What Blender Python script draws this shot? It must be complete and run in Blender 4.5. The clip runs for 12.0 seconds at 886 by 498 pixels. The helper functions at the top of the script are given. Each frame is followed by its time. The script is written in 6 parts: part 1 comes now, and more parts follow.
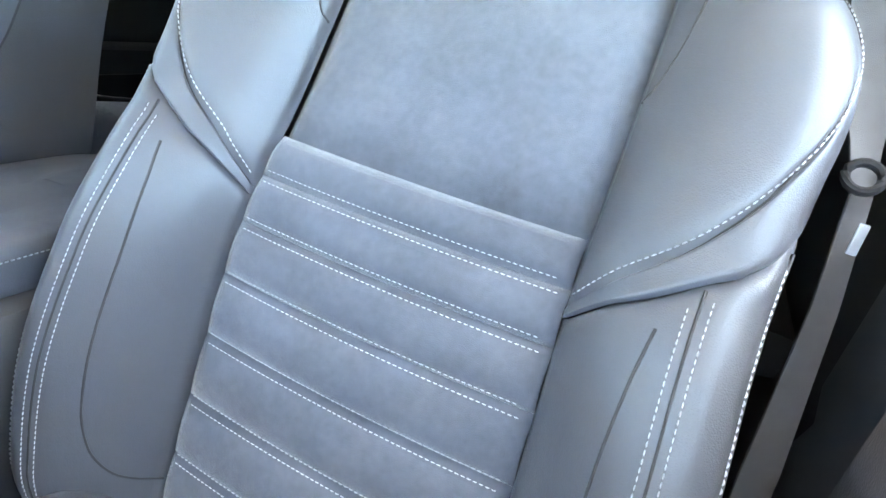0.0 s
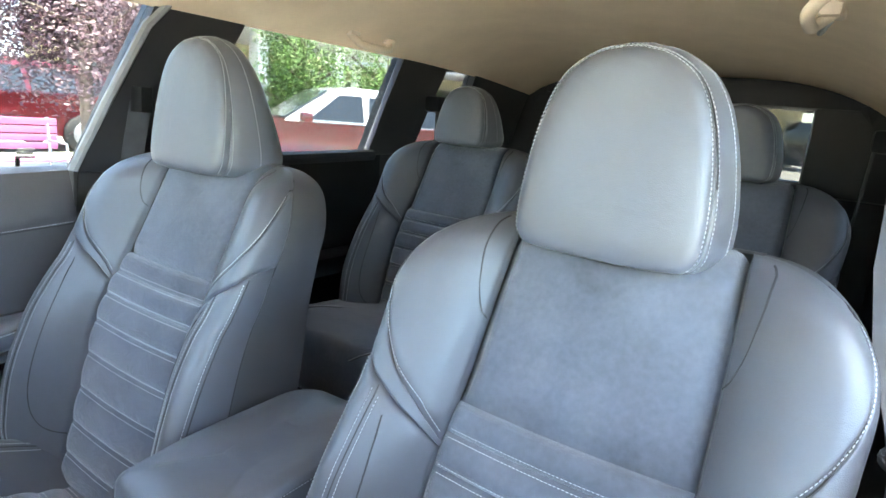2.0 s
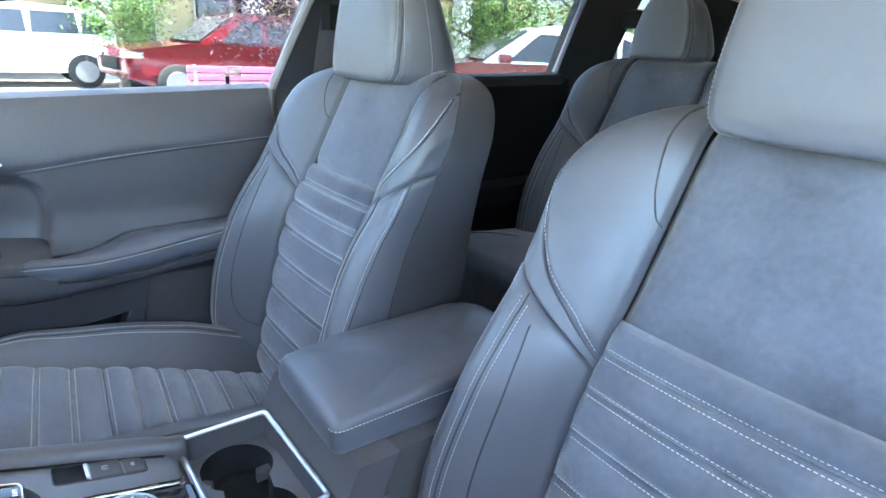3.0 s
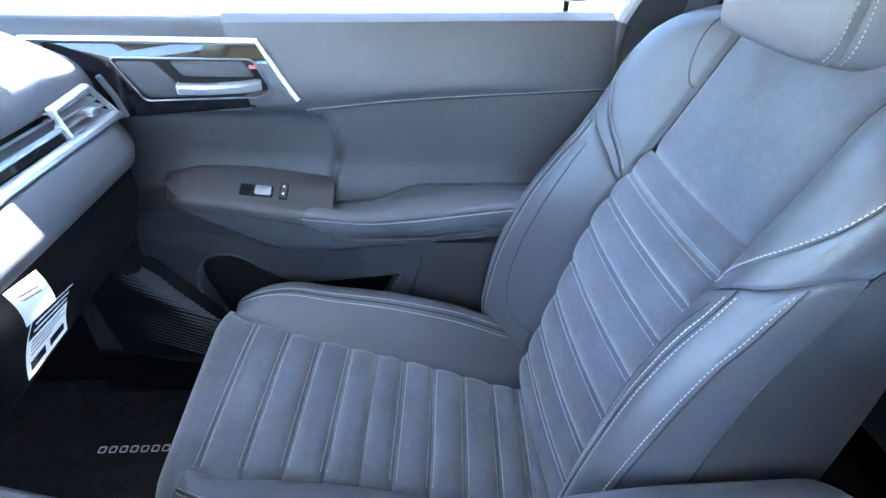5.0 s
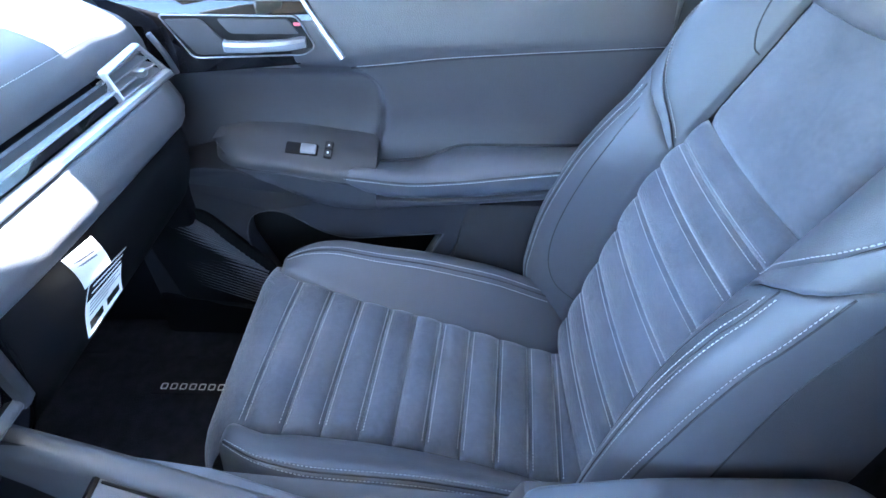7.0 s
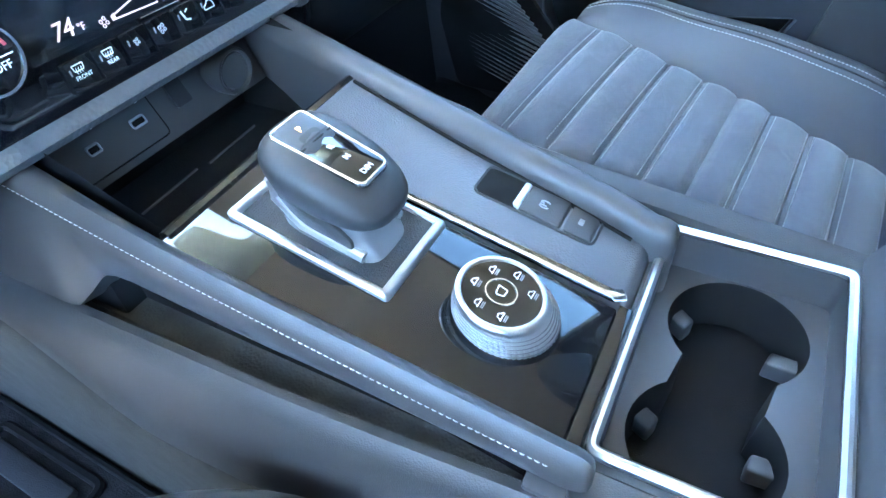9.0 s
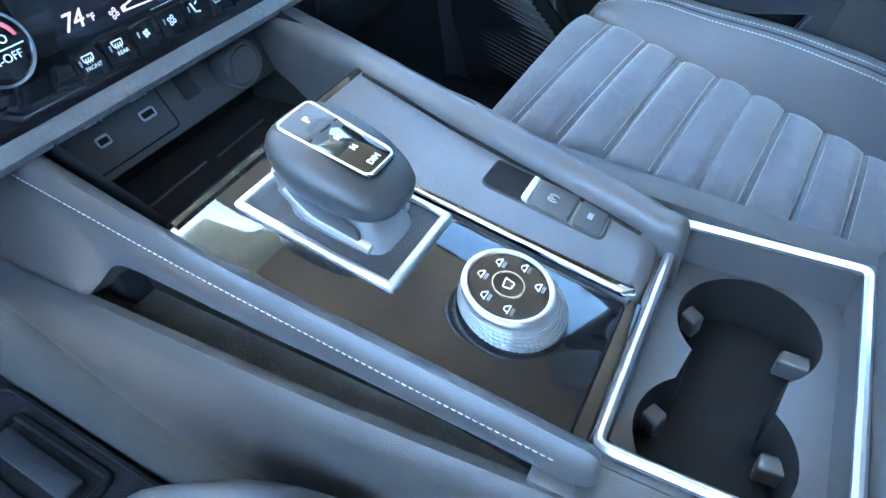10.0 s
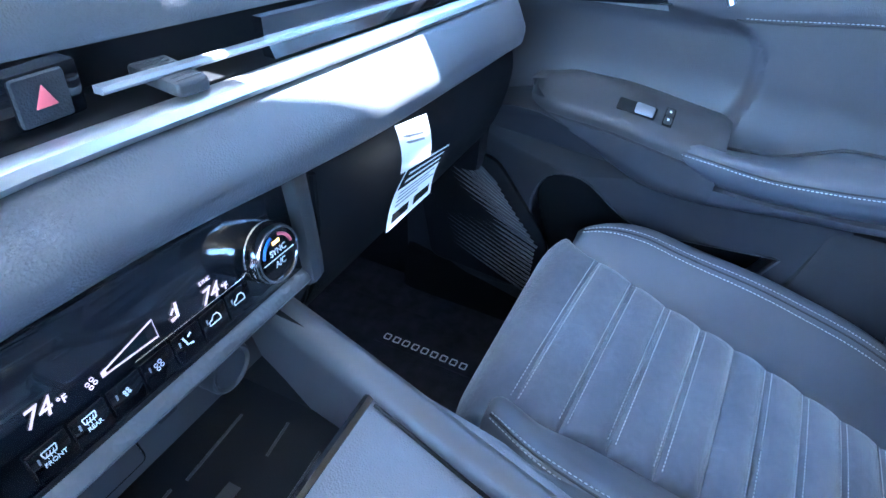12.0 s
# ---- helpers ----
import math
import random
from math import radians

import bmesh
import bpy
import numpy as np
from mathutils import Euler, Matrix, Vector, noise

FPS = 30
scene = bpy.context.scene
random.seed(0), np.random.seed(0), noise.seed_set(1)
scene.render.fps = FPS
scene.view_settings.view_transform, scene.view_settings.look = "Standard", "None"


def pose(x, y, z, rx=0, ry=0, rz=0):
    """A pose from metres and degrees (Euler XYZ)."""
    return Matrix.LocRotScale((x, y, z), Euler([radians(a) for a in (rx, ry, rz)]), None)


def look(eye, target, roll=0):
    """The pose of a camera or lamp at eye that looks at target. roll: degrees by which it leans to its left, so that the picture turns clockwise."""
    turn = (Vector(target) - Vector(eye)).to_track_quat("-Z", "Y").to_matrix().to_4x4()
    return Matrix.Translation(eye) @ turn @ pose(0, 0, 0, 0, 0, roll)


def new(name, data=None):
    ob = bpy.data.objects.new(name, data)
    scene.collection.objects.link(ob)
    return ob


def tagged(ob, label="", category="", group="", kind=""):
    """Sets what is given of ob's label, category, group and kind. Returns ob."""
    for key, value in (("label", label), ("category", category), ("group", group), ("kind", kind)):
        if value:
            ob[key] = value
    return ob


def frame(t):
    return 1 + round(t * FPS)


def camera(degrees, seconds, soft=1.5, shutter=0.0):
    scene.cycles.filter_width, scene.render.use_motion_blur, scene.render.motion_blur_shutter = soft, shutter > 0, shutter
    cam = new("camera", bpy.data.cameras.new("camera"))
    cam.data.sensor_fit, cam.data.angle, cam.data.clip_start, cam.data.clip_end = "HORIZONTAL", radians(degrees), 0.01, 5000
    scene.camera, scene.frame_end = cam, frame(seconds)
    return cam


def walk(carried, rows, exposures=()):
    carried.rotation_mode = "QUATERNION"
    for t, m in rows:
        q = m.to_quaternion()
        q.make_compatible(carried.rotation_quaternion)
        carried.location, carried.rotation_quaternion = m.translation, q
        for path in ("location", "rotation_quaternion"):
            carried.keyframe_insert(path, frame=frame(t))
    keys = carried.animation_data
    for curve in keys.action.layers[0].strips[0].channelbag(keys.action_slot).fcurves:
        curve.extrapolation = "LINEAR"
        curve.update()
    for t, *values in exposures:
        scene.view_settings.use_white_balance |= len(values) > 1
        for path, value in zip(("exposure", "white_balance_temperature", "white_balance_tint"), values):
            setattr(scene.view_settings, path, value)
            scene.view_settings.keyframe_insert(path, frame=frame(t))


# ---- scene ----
cam = camera(73.6, 12.0)
PATH = [
    (0, (0.56, -0.145, 0.731), (-0.1, 1.579, -0.039), 12.5),
    (0.3, (0.596, -0.162, 0.782), (-0.282, 1.563, 0.28), 10.4),
    (0.5, (0.574, -0.202, 0.871), (-0.263, 1.514, 0.274), 8.9),
    (0.6, (0.575, -0.222, 0.875), (-0.302, 1.495, 0.344), 8.5),
    (1, (0.576, -0.293, 0.913), (-0.394, 1.394, 0.452), 7.2),
    (1.5, (0.566, -0.308, 0.93), (-0.465, 1.346, 0.483), 6.0),
    (2, (0.565, -0.311, 0.929), (-0.492, 1.327, 0.485), 5.4),
    (2.5, (0.563, -0.316, 0.934), (-0.593, 1.237, 0.431), 4.9),
    (3, (0.565, -0.239, 0.859), (-0.918, 0.932, 0.203), 3.1),
    (3.5, (0.483, -0.147, 0.818), (-1.215, 0.563, 0.036), 2.1),
    (3.7, (0.415, -0.107, 0.793), (-1.355, 0.432, 0.034), 2.1),
    (5.3, (0.207, -0.073, 0.949), (-1.444, 0.067, -0.171), 3.0),
    (5.5, (0.198, -0.064, 0.958), (-1.425, 0.059, -0.204), 3.0),
    (6, (0.199, -0.064, 0.956), (-1.396, 0.063, -0.244), 3.1),
    (6.5, (0.198, -0.06, 0.957), (-1.384, 0.033, -0.264), 2.5),
    (7, (0.197, -0.063, 0.956), (-1.374, -0.063, -0.282), 1.5),
    (7.5, (0.198, -0.104, 0.877), (-1.329, -0.357, -0.389), -0.5),
    (7.7, (0.213, -0.127, 0.817), (-1.301, -0.457, -0.447), -0.6),
    (9.3, (0.247, -0.095, 0.667), (-0.971, -0.874, -0.715), -5.4),
    (9.5, (0.247, -0.095, 0.665), (-0.97, -0.879, -0.714), -5.5),
    (10, (0.247, -0.096, 0.666), (-0.982, -0.871, -0.708), -5.2),
    (10.5, (0.249, -0.099, 0.683), (-1.057, -0.838, -0.639), -3.7),
    (11, (0.268, -0.13, 0.769), (-1.24, -0.687, -0.421), 0.3),
    (11.5, (0.258, -0.14, 0.785), (-1.399, -0.471, -0.284), 3.5),
    (12, (0.138, -0.234, 0.775), (-1.362, -0.844, -0.398), 5.1),
]
EXPOSURES = [(0, 5.45, 7400, 9), (0.6, 5.15, 7300, 10), (2.5, 5.0, 7000, 10), (3.5, 4.9, 6000, 12), (5.3, 5.25, 6000, 13),
             (7.5, 5.2, 5500, 13), (9.3, 5.75, 5450, 1), (10.5, 5.7, 5350, 1), (11.0, 5.65, 5300, 3), (11.5, 5.4, 5200, 6), (12.0, 5.3, 5000, 9)]
walk(cam, [(t, look(eye, target, roll)) for t, eye, target, roll in PATH], EXPOSURES)

# ---- world and light ----
world = bpy.data.worlds.new("sky")
scene.world = world
world.use_nodes = True
wn = world.node_tree.nodes
sky = wn.new("ShaderNodeTexSky")
sky.sky_type, sky.sun_disc = 'NISHITA', False
SUN_EL, SUN_AZ = 86.0, 150.0      # height, and compass of the sun from +Y over +X
sky.sun_elevation, sky.sun_rotation = radians(SUN_EL), radians(SUN_AZ)
wn["Background"].inputs[1].default_value = 0.15
world.node_tree.links.new(sky.outputs[0], wn["Background"].inputs[0])
sun_dir = Vector((math.sin(radians(SUN_AZ)) * math.cos(radians(SUN_EL)),
                  math.cos(radians(SUN_AZ)) * math.cos(radians(SUN_EL)), math.sin(radians(SUN_EL))))
sun = new("sun", bpy.data.lights.new("sun", 'SUN'))
sun.data.energy, sun.data.angle, sun.data.color = 4.0, radians(0.53), (1.0, 0.95, 0.87)
sun.matrix_world = look(sun_dir * 50, (0, 0, 0))


# ---- materials ----
def mat(name, color, rough=0.5, metal=0.0, spec=0.5, var=0.12, vscale=6.0, grain=0.0, gscale=900.0,
        sheen=0.0, coat=0.0, emit=None, speck=0.0, wrinkle=0.0):
    """A plain surface with mottling at a large and a small scale and a fine relief."""
    m = bpy.data.materials.new(name)
    m.use_nodes = True
    nt = m.node_tree
    b = nt.nodes["Principled BSDF"]
    b.inputs["Roughness"].default_value = rough
    b.inputs["Metallic"].default_value = metal
    b.inputs["Specular IOR Level"].default_value = spec
    b.inputs["Sheen Weight"].default_value = sheen
    b.inputs["Sheen Roughness"].default_value = 0.4
    b.inputs["Coat Weight"].default_value = coat
    b.inputs["Coat Roughness"].default_value = 0.03
    co = nt.nodes.new("ShaderNodeTexCoord")
    n1 = nt.nodes.new("ShaderNodeTexNoise")
    n1.inputs["Scale"].default_value, n1.inputs["Detail"].default_value = vscale, 5
    n2 = nt.nodes.new("ShaderNodeTexNoise")
    n2.inputs["Scale"].default_value, n2.inputs["Detail"].default_value = vscale * 14, 3
    mx = nt.nodes.new("ShaderNodeMath")
    mx.operation = 'MULTIPLY_ADD'
    mx.inputs[1].default_value = 0.35
    for n in (n1, n2):
        nt.links.new(co.outputs["Object"], n.inputs["Vector"])
    nt.links.new(n2.outputs["Fac"], mx.inputs[0])
    nt.links.new(n1.outputs["Fac"], mx.inputs[2])
    rp = nt.nodes.new("ShaderNodeValToRGB")
    c = Vector(color[:3])
    rp.color_ramp.elements[0].position, rp.color_ramp.elements[1].position = 0.4, 0.95
    rp.color_ramp.elements[0].color = (*(c * (1 - var)), 1)
    rp.color_ramp.elements[1].color = (*(c * (1 + var)), 1)
    nt.links.new(mx.outputs[0], rp.inputs[0])
    nt.links.new(rp.outputs[0], b.inputs["Base Color"])
    if grain:
        g = nt.nodes.new("ShaderNodeTexVoronoi")
        g.inputs["Scale"].default_value = gscale
        g2 = nt.nodes.new("ShaderNodeTexNoise")
        g2.inputs["Scale"].default_value = gscale * 0.06
        nt.links.new(co.outputs["Object"], g.inputs["Vector"])
        nt.links.new(co.outputs["Object"], g2.inputs["Vector"])
        ad = nt.nodes.new("ShaderNodeMath")
        ad.operation = 'ADD'
        nt.links.new(g.outputs["Distance"], ad.inputs[0])
        nt.links.new(g2.outputs["Fac"], ad.inputs[1])
        bp = nt.nodes.new("ShaderNodeBump")
        bp.inputs["Strength"].default_value, bp.inputs["Distance"].default_value = grain, 0.0006
        if wrinkle:
            n3 = nt.nodes.new("ShaderNodeTexNoise")
            n3.inputs["Scale"].default_value, n3.inputs["Detail"].default_value, n3.inputs["Distortion"].default_value = 17.0, 3, 0.6
            nt.links.new(co.outputs["Object"], n3.inputs["Vector"])
            wm = nt.nodes.new("ShaderNodeMath")
            wm.operation, wm.inputs[1].default_value = 'MULTIPLY_ADD', wrinkle
            nt.links.new(n3.outputs["Fac"], wm.inputs[0])
            nt.links.new(ad.outputs[0], wm.inputs[2])
            ad = wm
        nt.links.new(ad.outputs[0], bp.inputs["Height"])
        nt.links.new(bp.outputs[0], b.inputs["Normal"])
    if speck:
        rr = nt.nodes.new("ShaderNodeMapRange")
        rr.inputs["To Min"].default_value, rr.inputs["To Max"].default_value = rough - speck, rough + speck
        nt.links.new(n1.outputs["Fac"], rr.inputs["Value"])
        nt.links.new(rr.outputs[0], b.inputs["Roughness"])
    if emit:
        b.inputs["Emission Color"].default_value = (*emit[:3], 1)
        b.inputs["Emission Strength"].default_value = emit[3]
    return m


LEATHER = mat("leather", (0.054, 0.058, 0.069), 0.40, spec=0.5, var=0.07, vscale=5, grain=0.2, gscale=900, speck=0.05, wrinkle=9.0)
SUEDE = mat("suede", (0.077, 0.085, 0.104), 0.95, spec=0.15, var=0.34, vscale=9, grain=0.5, gscale=1500, sheen=0.35, wrinkle=6.0)
SIDE = mat("vinyl_side", (0.034, 0.034, 0.038), 0.5, var=0.08, grain=0.35, gscale=700)
# dark colour of the seam lines, with the shade of their grooves painted in
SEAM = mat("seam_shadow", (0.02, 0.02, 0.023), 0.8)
THREAD = mat("thread", (0.36, 0.37, 0.39), 0.8, spec=0.2)
DOORV = mat("door_vinyl", (0.041, 0.040, 0.045), 0.42, var=0.08, vscale=4, grain=0.4, gscale=600, wrinkle=2.0)
SLAT = mat("grille_slat", (0.075, 0.077, 0.085), 0.45, var=0.05)
# door plastic with the shade of the footwell put into its colour
LOWDOOR = mat("shaded_door_plastic", (0.024, 0.024, 0.027), 0.55, spec=0.22, var=0.1, vscale=6, grain=0.4, gscale=800)
SOFT = mat("soft_touch", (0.075, 0.077, 0.086), 0.45, var=0.08, vscale=4, grain=0.4, gscale=700)
PLASTIC = mat("black_plastic", (0.024, 0.025, 0.028), 0.5, spec=0.3, var=0.12, vscale=5, grain=0.5, gscale=800)
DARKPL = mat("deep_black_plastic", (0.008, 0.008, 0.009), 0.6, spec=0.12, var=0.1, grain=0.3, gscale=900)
GLOSS = mat("piano_black", (0.006, 0.006, 0.007), 0.05, spec=0.3, coat=0.55, var=0.05)
SILVER = mat("satin_silver", (0.60, 0.61, 0.63), 0.34, metal=1.0, var=0.03)
CHROME = mat("chrome", (0.80, 0.80, 0.80), 0.12, metal=1.0, var=0.02)
STEEL = mat("grey_satin", (0.26, 0.27, 0.29), 0.38, metal=0.6, var=0.04)
CONSOLE = mat("console_vinyl", (0.045, 0.045, 0.049), 0.42, spec=0.45, var=0.08, vscale=5, grain=0.10, gscale=1100, speck=0.05)
RUBBER = mat("selector_rubber", (0.030, 0.031, 0.034), 0.48, spec=0.4, var=0.05, grain=0.04, gscale=1500)
GRAINED = mat("grained_soft_trim", (0.085, 0.088, 0.095), 0.5, var=0.1, grain=1.0, gscale=260)
GREYPL = mat("grey_plastic", (0.040, 0.040, 0.043), 0.5, spec=0.35, var=0.08, grain=0.3, gscale=900)
HEADL = mat("headliner_cloth", (0.74, 0.61, 0.46), 0.95, spec=0.1, var=0.06, vscale=8, grain=0.5, gscale=900)
TRIMB = mat("beige_plastic", (0.62, 0.52, 0.41), 0.5, spec=0.4, var=0.04, grain=0.2, gscale=900)
PILLAR = mat("pillar_trim", (0.017, 0.017, 0.019), 0.5, spec=0.3, var=0.1, grain=0.4)
SEALM = mat("grey_seal", (0.16, 0.16, 0.165), 0.6)
CARPET = mat("carpet", (0.030, 0.030, 0.033), 1.0, spec=0.0, var=0.35, vscale=40, grain=1.0, gscale=500)
# lighter copy of the carpet, with light from the driver's side painted in
TUNNEL = mat("tunnel_carpet", (0.060, 0.059, 0.058), 1.0, spec=0.05, var=0.2, vscale=40, grain=0.8, gscale=500)
BELT = mat("belt_web", (0.024, 0.024, 0.027), 0.6, var=0.25, vscale=60, grain=0.2, gscale=1400)
WHITE = mat("white_label", (0.8, 0.8, 0.78), 0.6, var=0.04)
# black for print, and for shade painted into wells and recesses
INK = mat("print_and_shade_black", (0.007, 0.007, 0.008), 0.7, spec=0.12)
GREYINK = mat("print_grey", (0.22, 0.23, 0.24), 0.6)
LEGEND = mat("legend_white", (0.75, 0.75, 0.75), 0.5)
SCREEN = mat("display_glass", (0.010, 0.011, 0.014), 0.12, coat=0.6)
LED = mat("display_digits", (0.6, 0.45, 0.42), 0.5, emit=(1.0, 0.70, 0.66, 0.017))
AMBER = mat("amber_lamp", (0.9, 0.5, 0.1), 0.5, emit=(1.0, 0.5, 0.12, 0.10))
RED = mat("red_mark", (0.55, 0.10, 0.12), 0.4)
BLUE = mat("blue_mark", (0.05, 0.2, 0.6), 0.4)
REDPAINT = mat("red_car_paint", (0.13, 0.010, 0.014), 0.2, coat=1.0)
WHITEPAINT = mat("white_car_paint", (0.75, 0.76, 0.78), 0.25, coat=1.0)
TYRE = mat("tyre_rubber", (0.02, 0.02, 0.02), 0.8)
CARGLASS = mat("dark_car_glass", (0.03, 0.035, 0.04), 0.05, coat=0.5)
ASPHALT = mat("pale_paving", (0.27, 0.255, 0.225), 0.9, var=0.2, vscale=0.6)
STUCCO = mat("white_stucco", (0.72, 0.72, 0.72), 0.9, var=0.05, vscale=1)
STUCCO_Y = mat("cream_stucco", (0.66, 0.58, 0.38), 0.9, var=0.06, vscale=1)
LEAF = mat("green_leaf", (0.12, 0.22, 0.05), 0.55, var=0.4, vscale=3)
PLUM = mat("plum_leaf", (0.10, 0.055, 0.065), 0.6, var=0.4, vscale=3)
BARK = mat("bark", (0.12, 0.09, 0.07), 0.9, var=0.3, vscale=12)
PINK = mat("pink_paint", (0.36, 0.11, 0.21), 0.5, var=0.06)
GLASS = bpy.data.materials.new("window_glass")
GLASS.use_nodes = True
_b = GLASS.node_tree.nodes["Principled BSDF"]
_b.inputs["Transmission Weight"].default_value, _b.inputs["Roughness"].default_value = 1.0, 0.0
_b.inputs["Base Color"].default_value, _b.inputs["IOR"].default_value = (0.80, 0.88, 0.85, 1), 1.02


def tinted(name, color):
    m = GLASS.copy()
    m.name = name
    m.node_tree.nodes["Principled BSDF"].inputs["Base Color"].default_value = (*color, 1)
    return m


TINT = tinted("tinted_glass", (0.30, 0.335, 0.33))
PRIVACY = tinted("privacy_glass", (0.11, 0.122, 0.122))
# made-up depth of tint, cuts the light that reaches the rear seats
DEEPTINT = tinted("deep_tinted_glass", (0.05, 0.056, 0.055))
REARTINT = tinted("rear_tinted_glass", (0.14, 0.157, 0.154))


# ---- tools ----
def spline(xs, ys):
    """A smooth curve through the given knots, held flat outside."""
    xs, ys = np.array(xs, float), np.array(ys, float)
    d = np.diff(ys) / np.diff(xs)
    m = np.concatenate(([d[0]], np.where(d[:-1] * d[1:] > 0, 2 * d[:-1] * d[1:] / (d[:-1] + d[1:] + 1e-12), 0), [d[-1]]))

    def at(x):
        x = min(max(x, xs[0]), xs[-1])
        i = min(int(np.searchsorted(xs, x, side='right')) - 1, len(xs) - 2)
        h = xs[i + 1] - xs[i]
        t = (x - xs[i]) / h
        return float((2 * t**3 - 3 * t**2 + 1) * ys[i] + (t**3 - 2 * t**2 + t) * h * m[i]
                     + (3 * t**2 - 2 * t**3) * ys[i + 1] + (t**3 - t**2) * h * m[i + 1])
    return at


def clamp(x, a=0.0, b=1.0):
    return min(max(x, a), b)


def sstep(x):
    x = clamp(x)
    return x * x * (3 - 2 * x)


def part(name, bm, material, parent=None, label="", smooth=True):
    """Links a bmesh as one mesh object under a thing or a part."""
    me = bpy.data.meshes.new(name)
    bmesh.ops.recalc_face_normals(bm, faces=bm.faces)
    if smooth:
        for f in bm.faces:
            f.smooth = True
        for e in bm.edges:
            if len(e.link_faces) == 2 and e.calc_face_angle(0) > radians(42):
                e.smooth = False
    bm.to_mesh(me)
    bm.free()
    me.materials.append(material)
    ob = new(name, me)
    if parent is not None:
        ob.parent = parent
    if label:
        ob["label"] = label
    return ob


def thing(name, label, category, loc=(0, 0, 0), group="", kind=""):
    ob = new(name)
    ob.location = loc
    return tagged(ob, label, category, group, kind)


def sheet(pt, su, sv, closed_u=False):
    """A grid of points pt(s, t)."""
    bm = bmesh.new()
    g = [[bm.verts.new(pt(s, t)) for s in su] for t in sv]
    for j in range(len(sv) - 1):
        for i in range(len(su) - (0 if closed_u else 1)):
            k = (i + 1) % len(su)
            a = (g[j][i], g[j][k], g[j + 1][k], g[j + 1][i])
            if len({v.co.to_tuple(6) for v in a}) > 2:
                try:
                    bm.faces.new(a)
                except ValueError:
                    pass
    return bm


def steps(n, edge=(0.0, 0.006, 0.016, 0.035, 0.065)):
    """Parameters from 0 to 1, close together near both ends."""
    mid = list(np.linspace(0.1, 0.9, n))
    return list(edge) + mid + [1 - e for e in reversed(edge)]


def rings(loops, cap0=True, cap1=True):
    """A skin over closed loops of equal count."""
    bm = bmesh.new()
    vs = [[bm.verts.new(p) for p in lp] for lp in loops]
    n = len(vs[0])
    for a, b in zip(vs, vs[1:]):
        for i in range(n):
            bm.faces.new((a[i], a[(i + 1) % n], b[(i + 1) % n], b[i]))
    if cap0:
        bm.faces.new(vs[0][::-1])
    if cap1:
        bm.faces.new(vs[-1])
    return bm


def tube(pts, r, n=6, closed=False, flat=1.0):
    """A round bar along a line of points."""
    pts = [Vector(p) for p in pts]
    loops, up = [], Vector((0.03, 0.02, 1)).normalized()
    for i, p in enumerate(pts):
        a = pts[i - 1] if (i or closed) else p
        b = pts[(i + 1) % len(pts)] if (i < len(pts) - 1 or closed) else p
        d = (b - a).normalized()
        x = d.cross(up)
        if x.length < 0.05:
            x = d.cross(Vector((1, 0, 0)))
        x.normalize()
        y = x.cross(d).normalized()
        loops.append([p + x * math.cos(k) * r + y * math.sin(k) * r * flat for k in np.linspace(0, 2 * math.pi, n, endpoint=False)])
    if closed:
        loops.append(loops[0])
        return rings(loops, False, False)
    return rings(loops)


def box(x0, x1, y0, y1, z0, z1, bevel=0.0, seg=2, shape=None):
    bm = bmesh.new()
    bmesh.ops.create_cube(bm, size=1.0)
    for v in bm.verts:
        v.co = (x0 + (v.co.x + .5) * (x1 - x0), y0 + (v.co.y + .5) * (y1 - y0), z0 + (v.co.z + .5) * (z1 - z0))
    if shape:
        for v in bm.verts:
            v.co = shape(v.co.copy())
    if bevel:
        bmesh.ops.bevel(bm, geom=bm.edges[:], offset=bevel, segments=seg, profile=0.6, affect='EDGES')
    return bm


def rounded(pts, r, n=4):
    """A closed 2D outline with its corners rounded by r (a number, or one each)."""
    out, m = [], len(pts)
    for i in range(m):
        p, a, b = Vector(pts[i]), Vector(pts[i - 1]), Vector(pts[(i + 1) % m])
        rr = r[i] if isinstance(r, (list, tuple)) else r
        d1, d2 = (a - p), (b - p)
        k = min(rr, d1.length * .48, d2.length * .48)
        s, e = p + d1.normalized() * k, p + d2.normalized() * k
        for t in np.linspace(0, 1, n + 1):
            out.append(s.lerp(p, t).lerp(p.lerp(e, t), t))
    return out


def slab(outline, f, thick, bevel=0.002):
    """A plate: a 2D outline lifted by f(a, b, h) into space, h from 0 to thick, with an eased upper rim."""
    def inset(k):
        res = []
        m = len(outline)
        for i in range(m):
            p, a, b = Vector(outline[i][:2]), Vector(outline[i - 1][:2]), Vector(outline[(i + 1) % m][:2])
            d = (b - a)
            nrm = Vector((-d.y, d.x)).normalized() if d.length else Vector((0, 0))
            res.append(p + nrm * k)
        return res
    area = sum(outline[i - 1][0] * outline[i][1] - outline[i][0] * outline[i - 1][1] for i in range(len(outline)))
    sg = 1 if area > 0 else -1
    lv = [(0, 0), (0, thick - bevel), (bevel * .3, thick - bevel * .3), (bevel, thick)]
    return rings([[f(p.x, p.y, h) for p in inset(k * sg)] for k, h in lv])


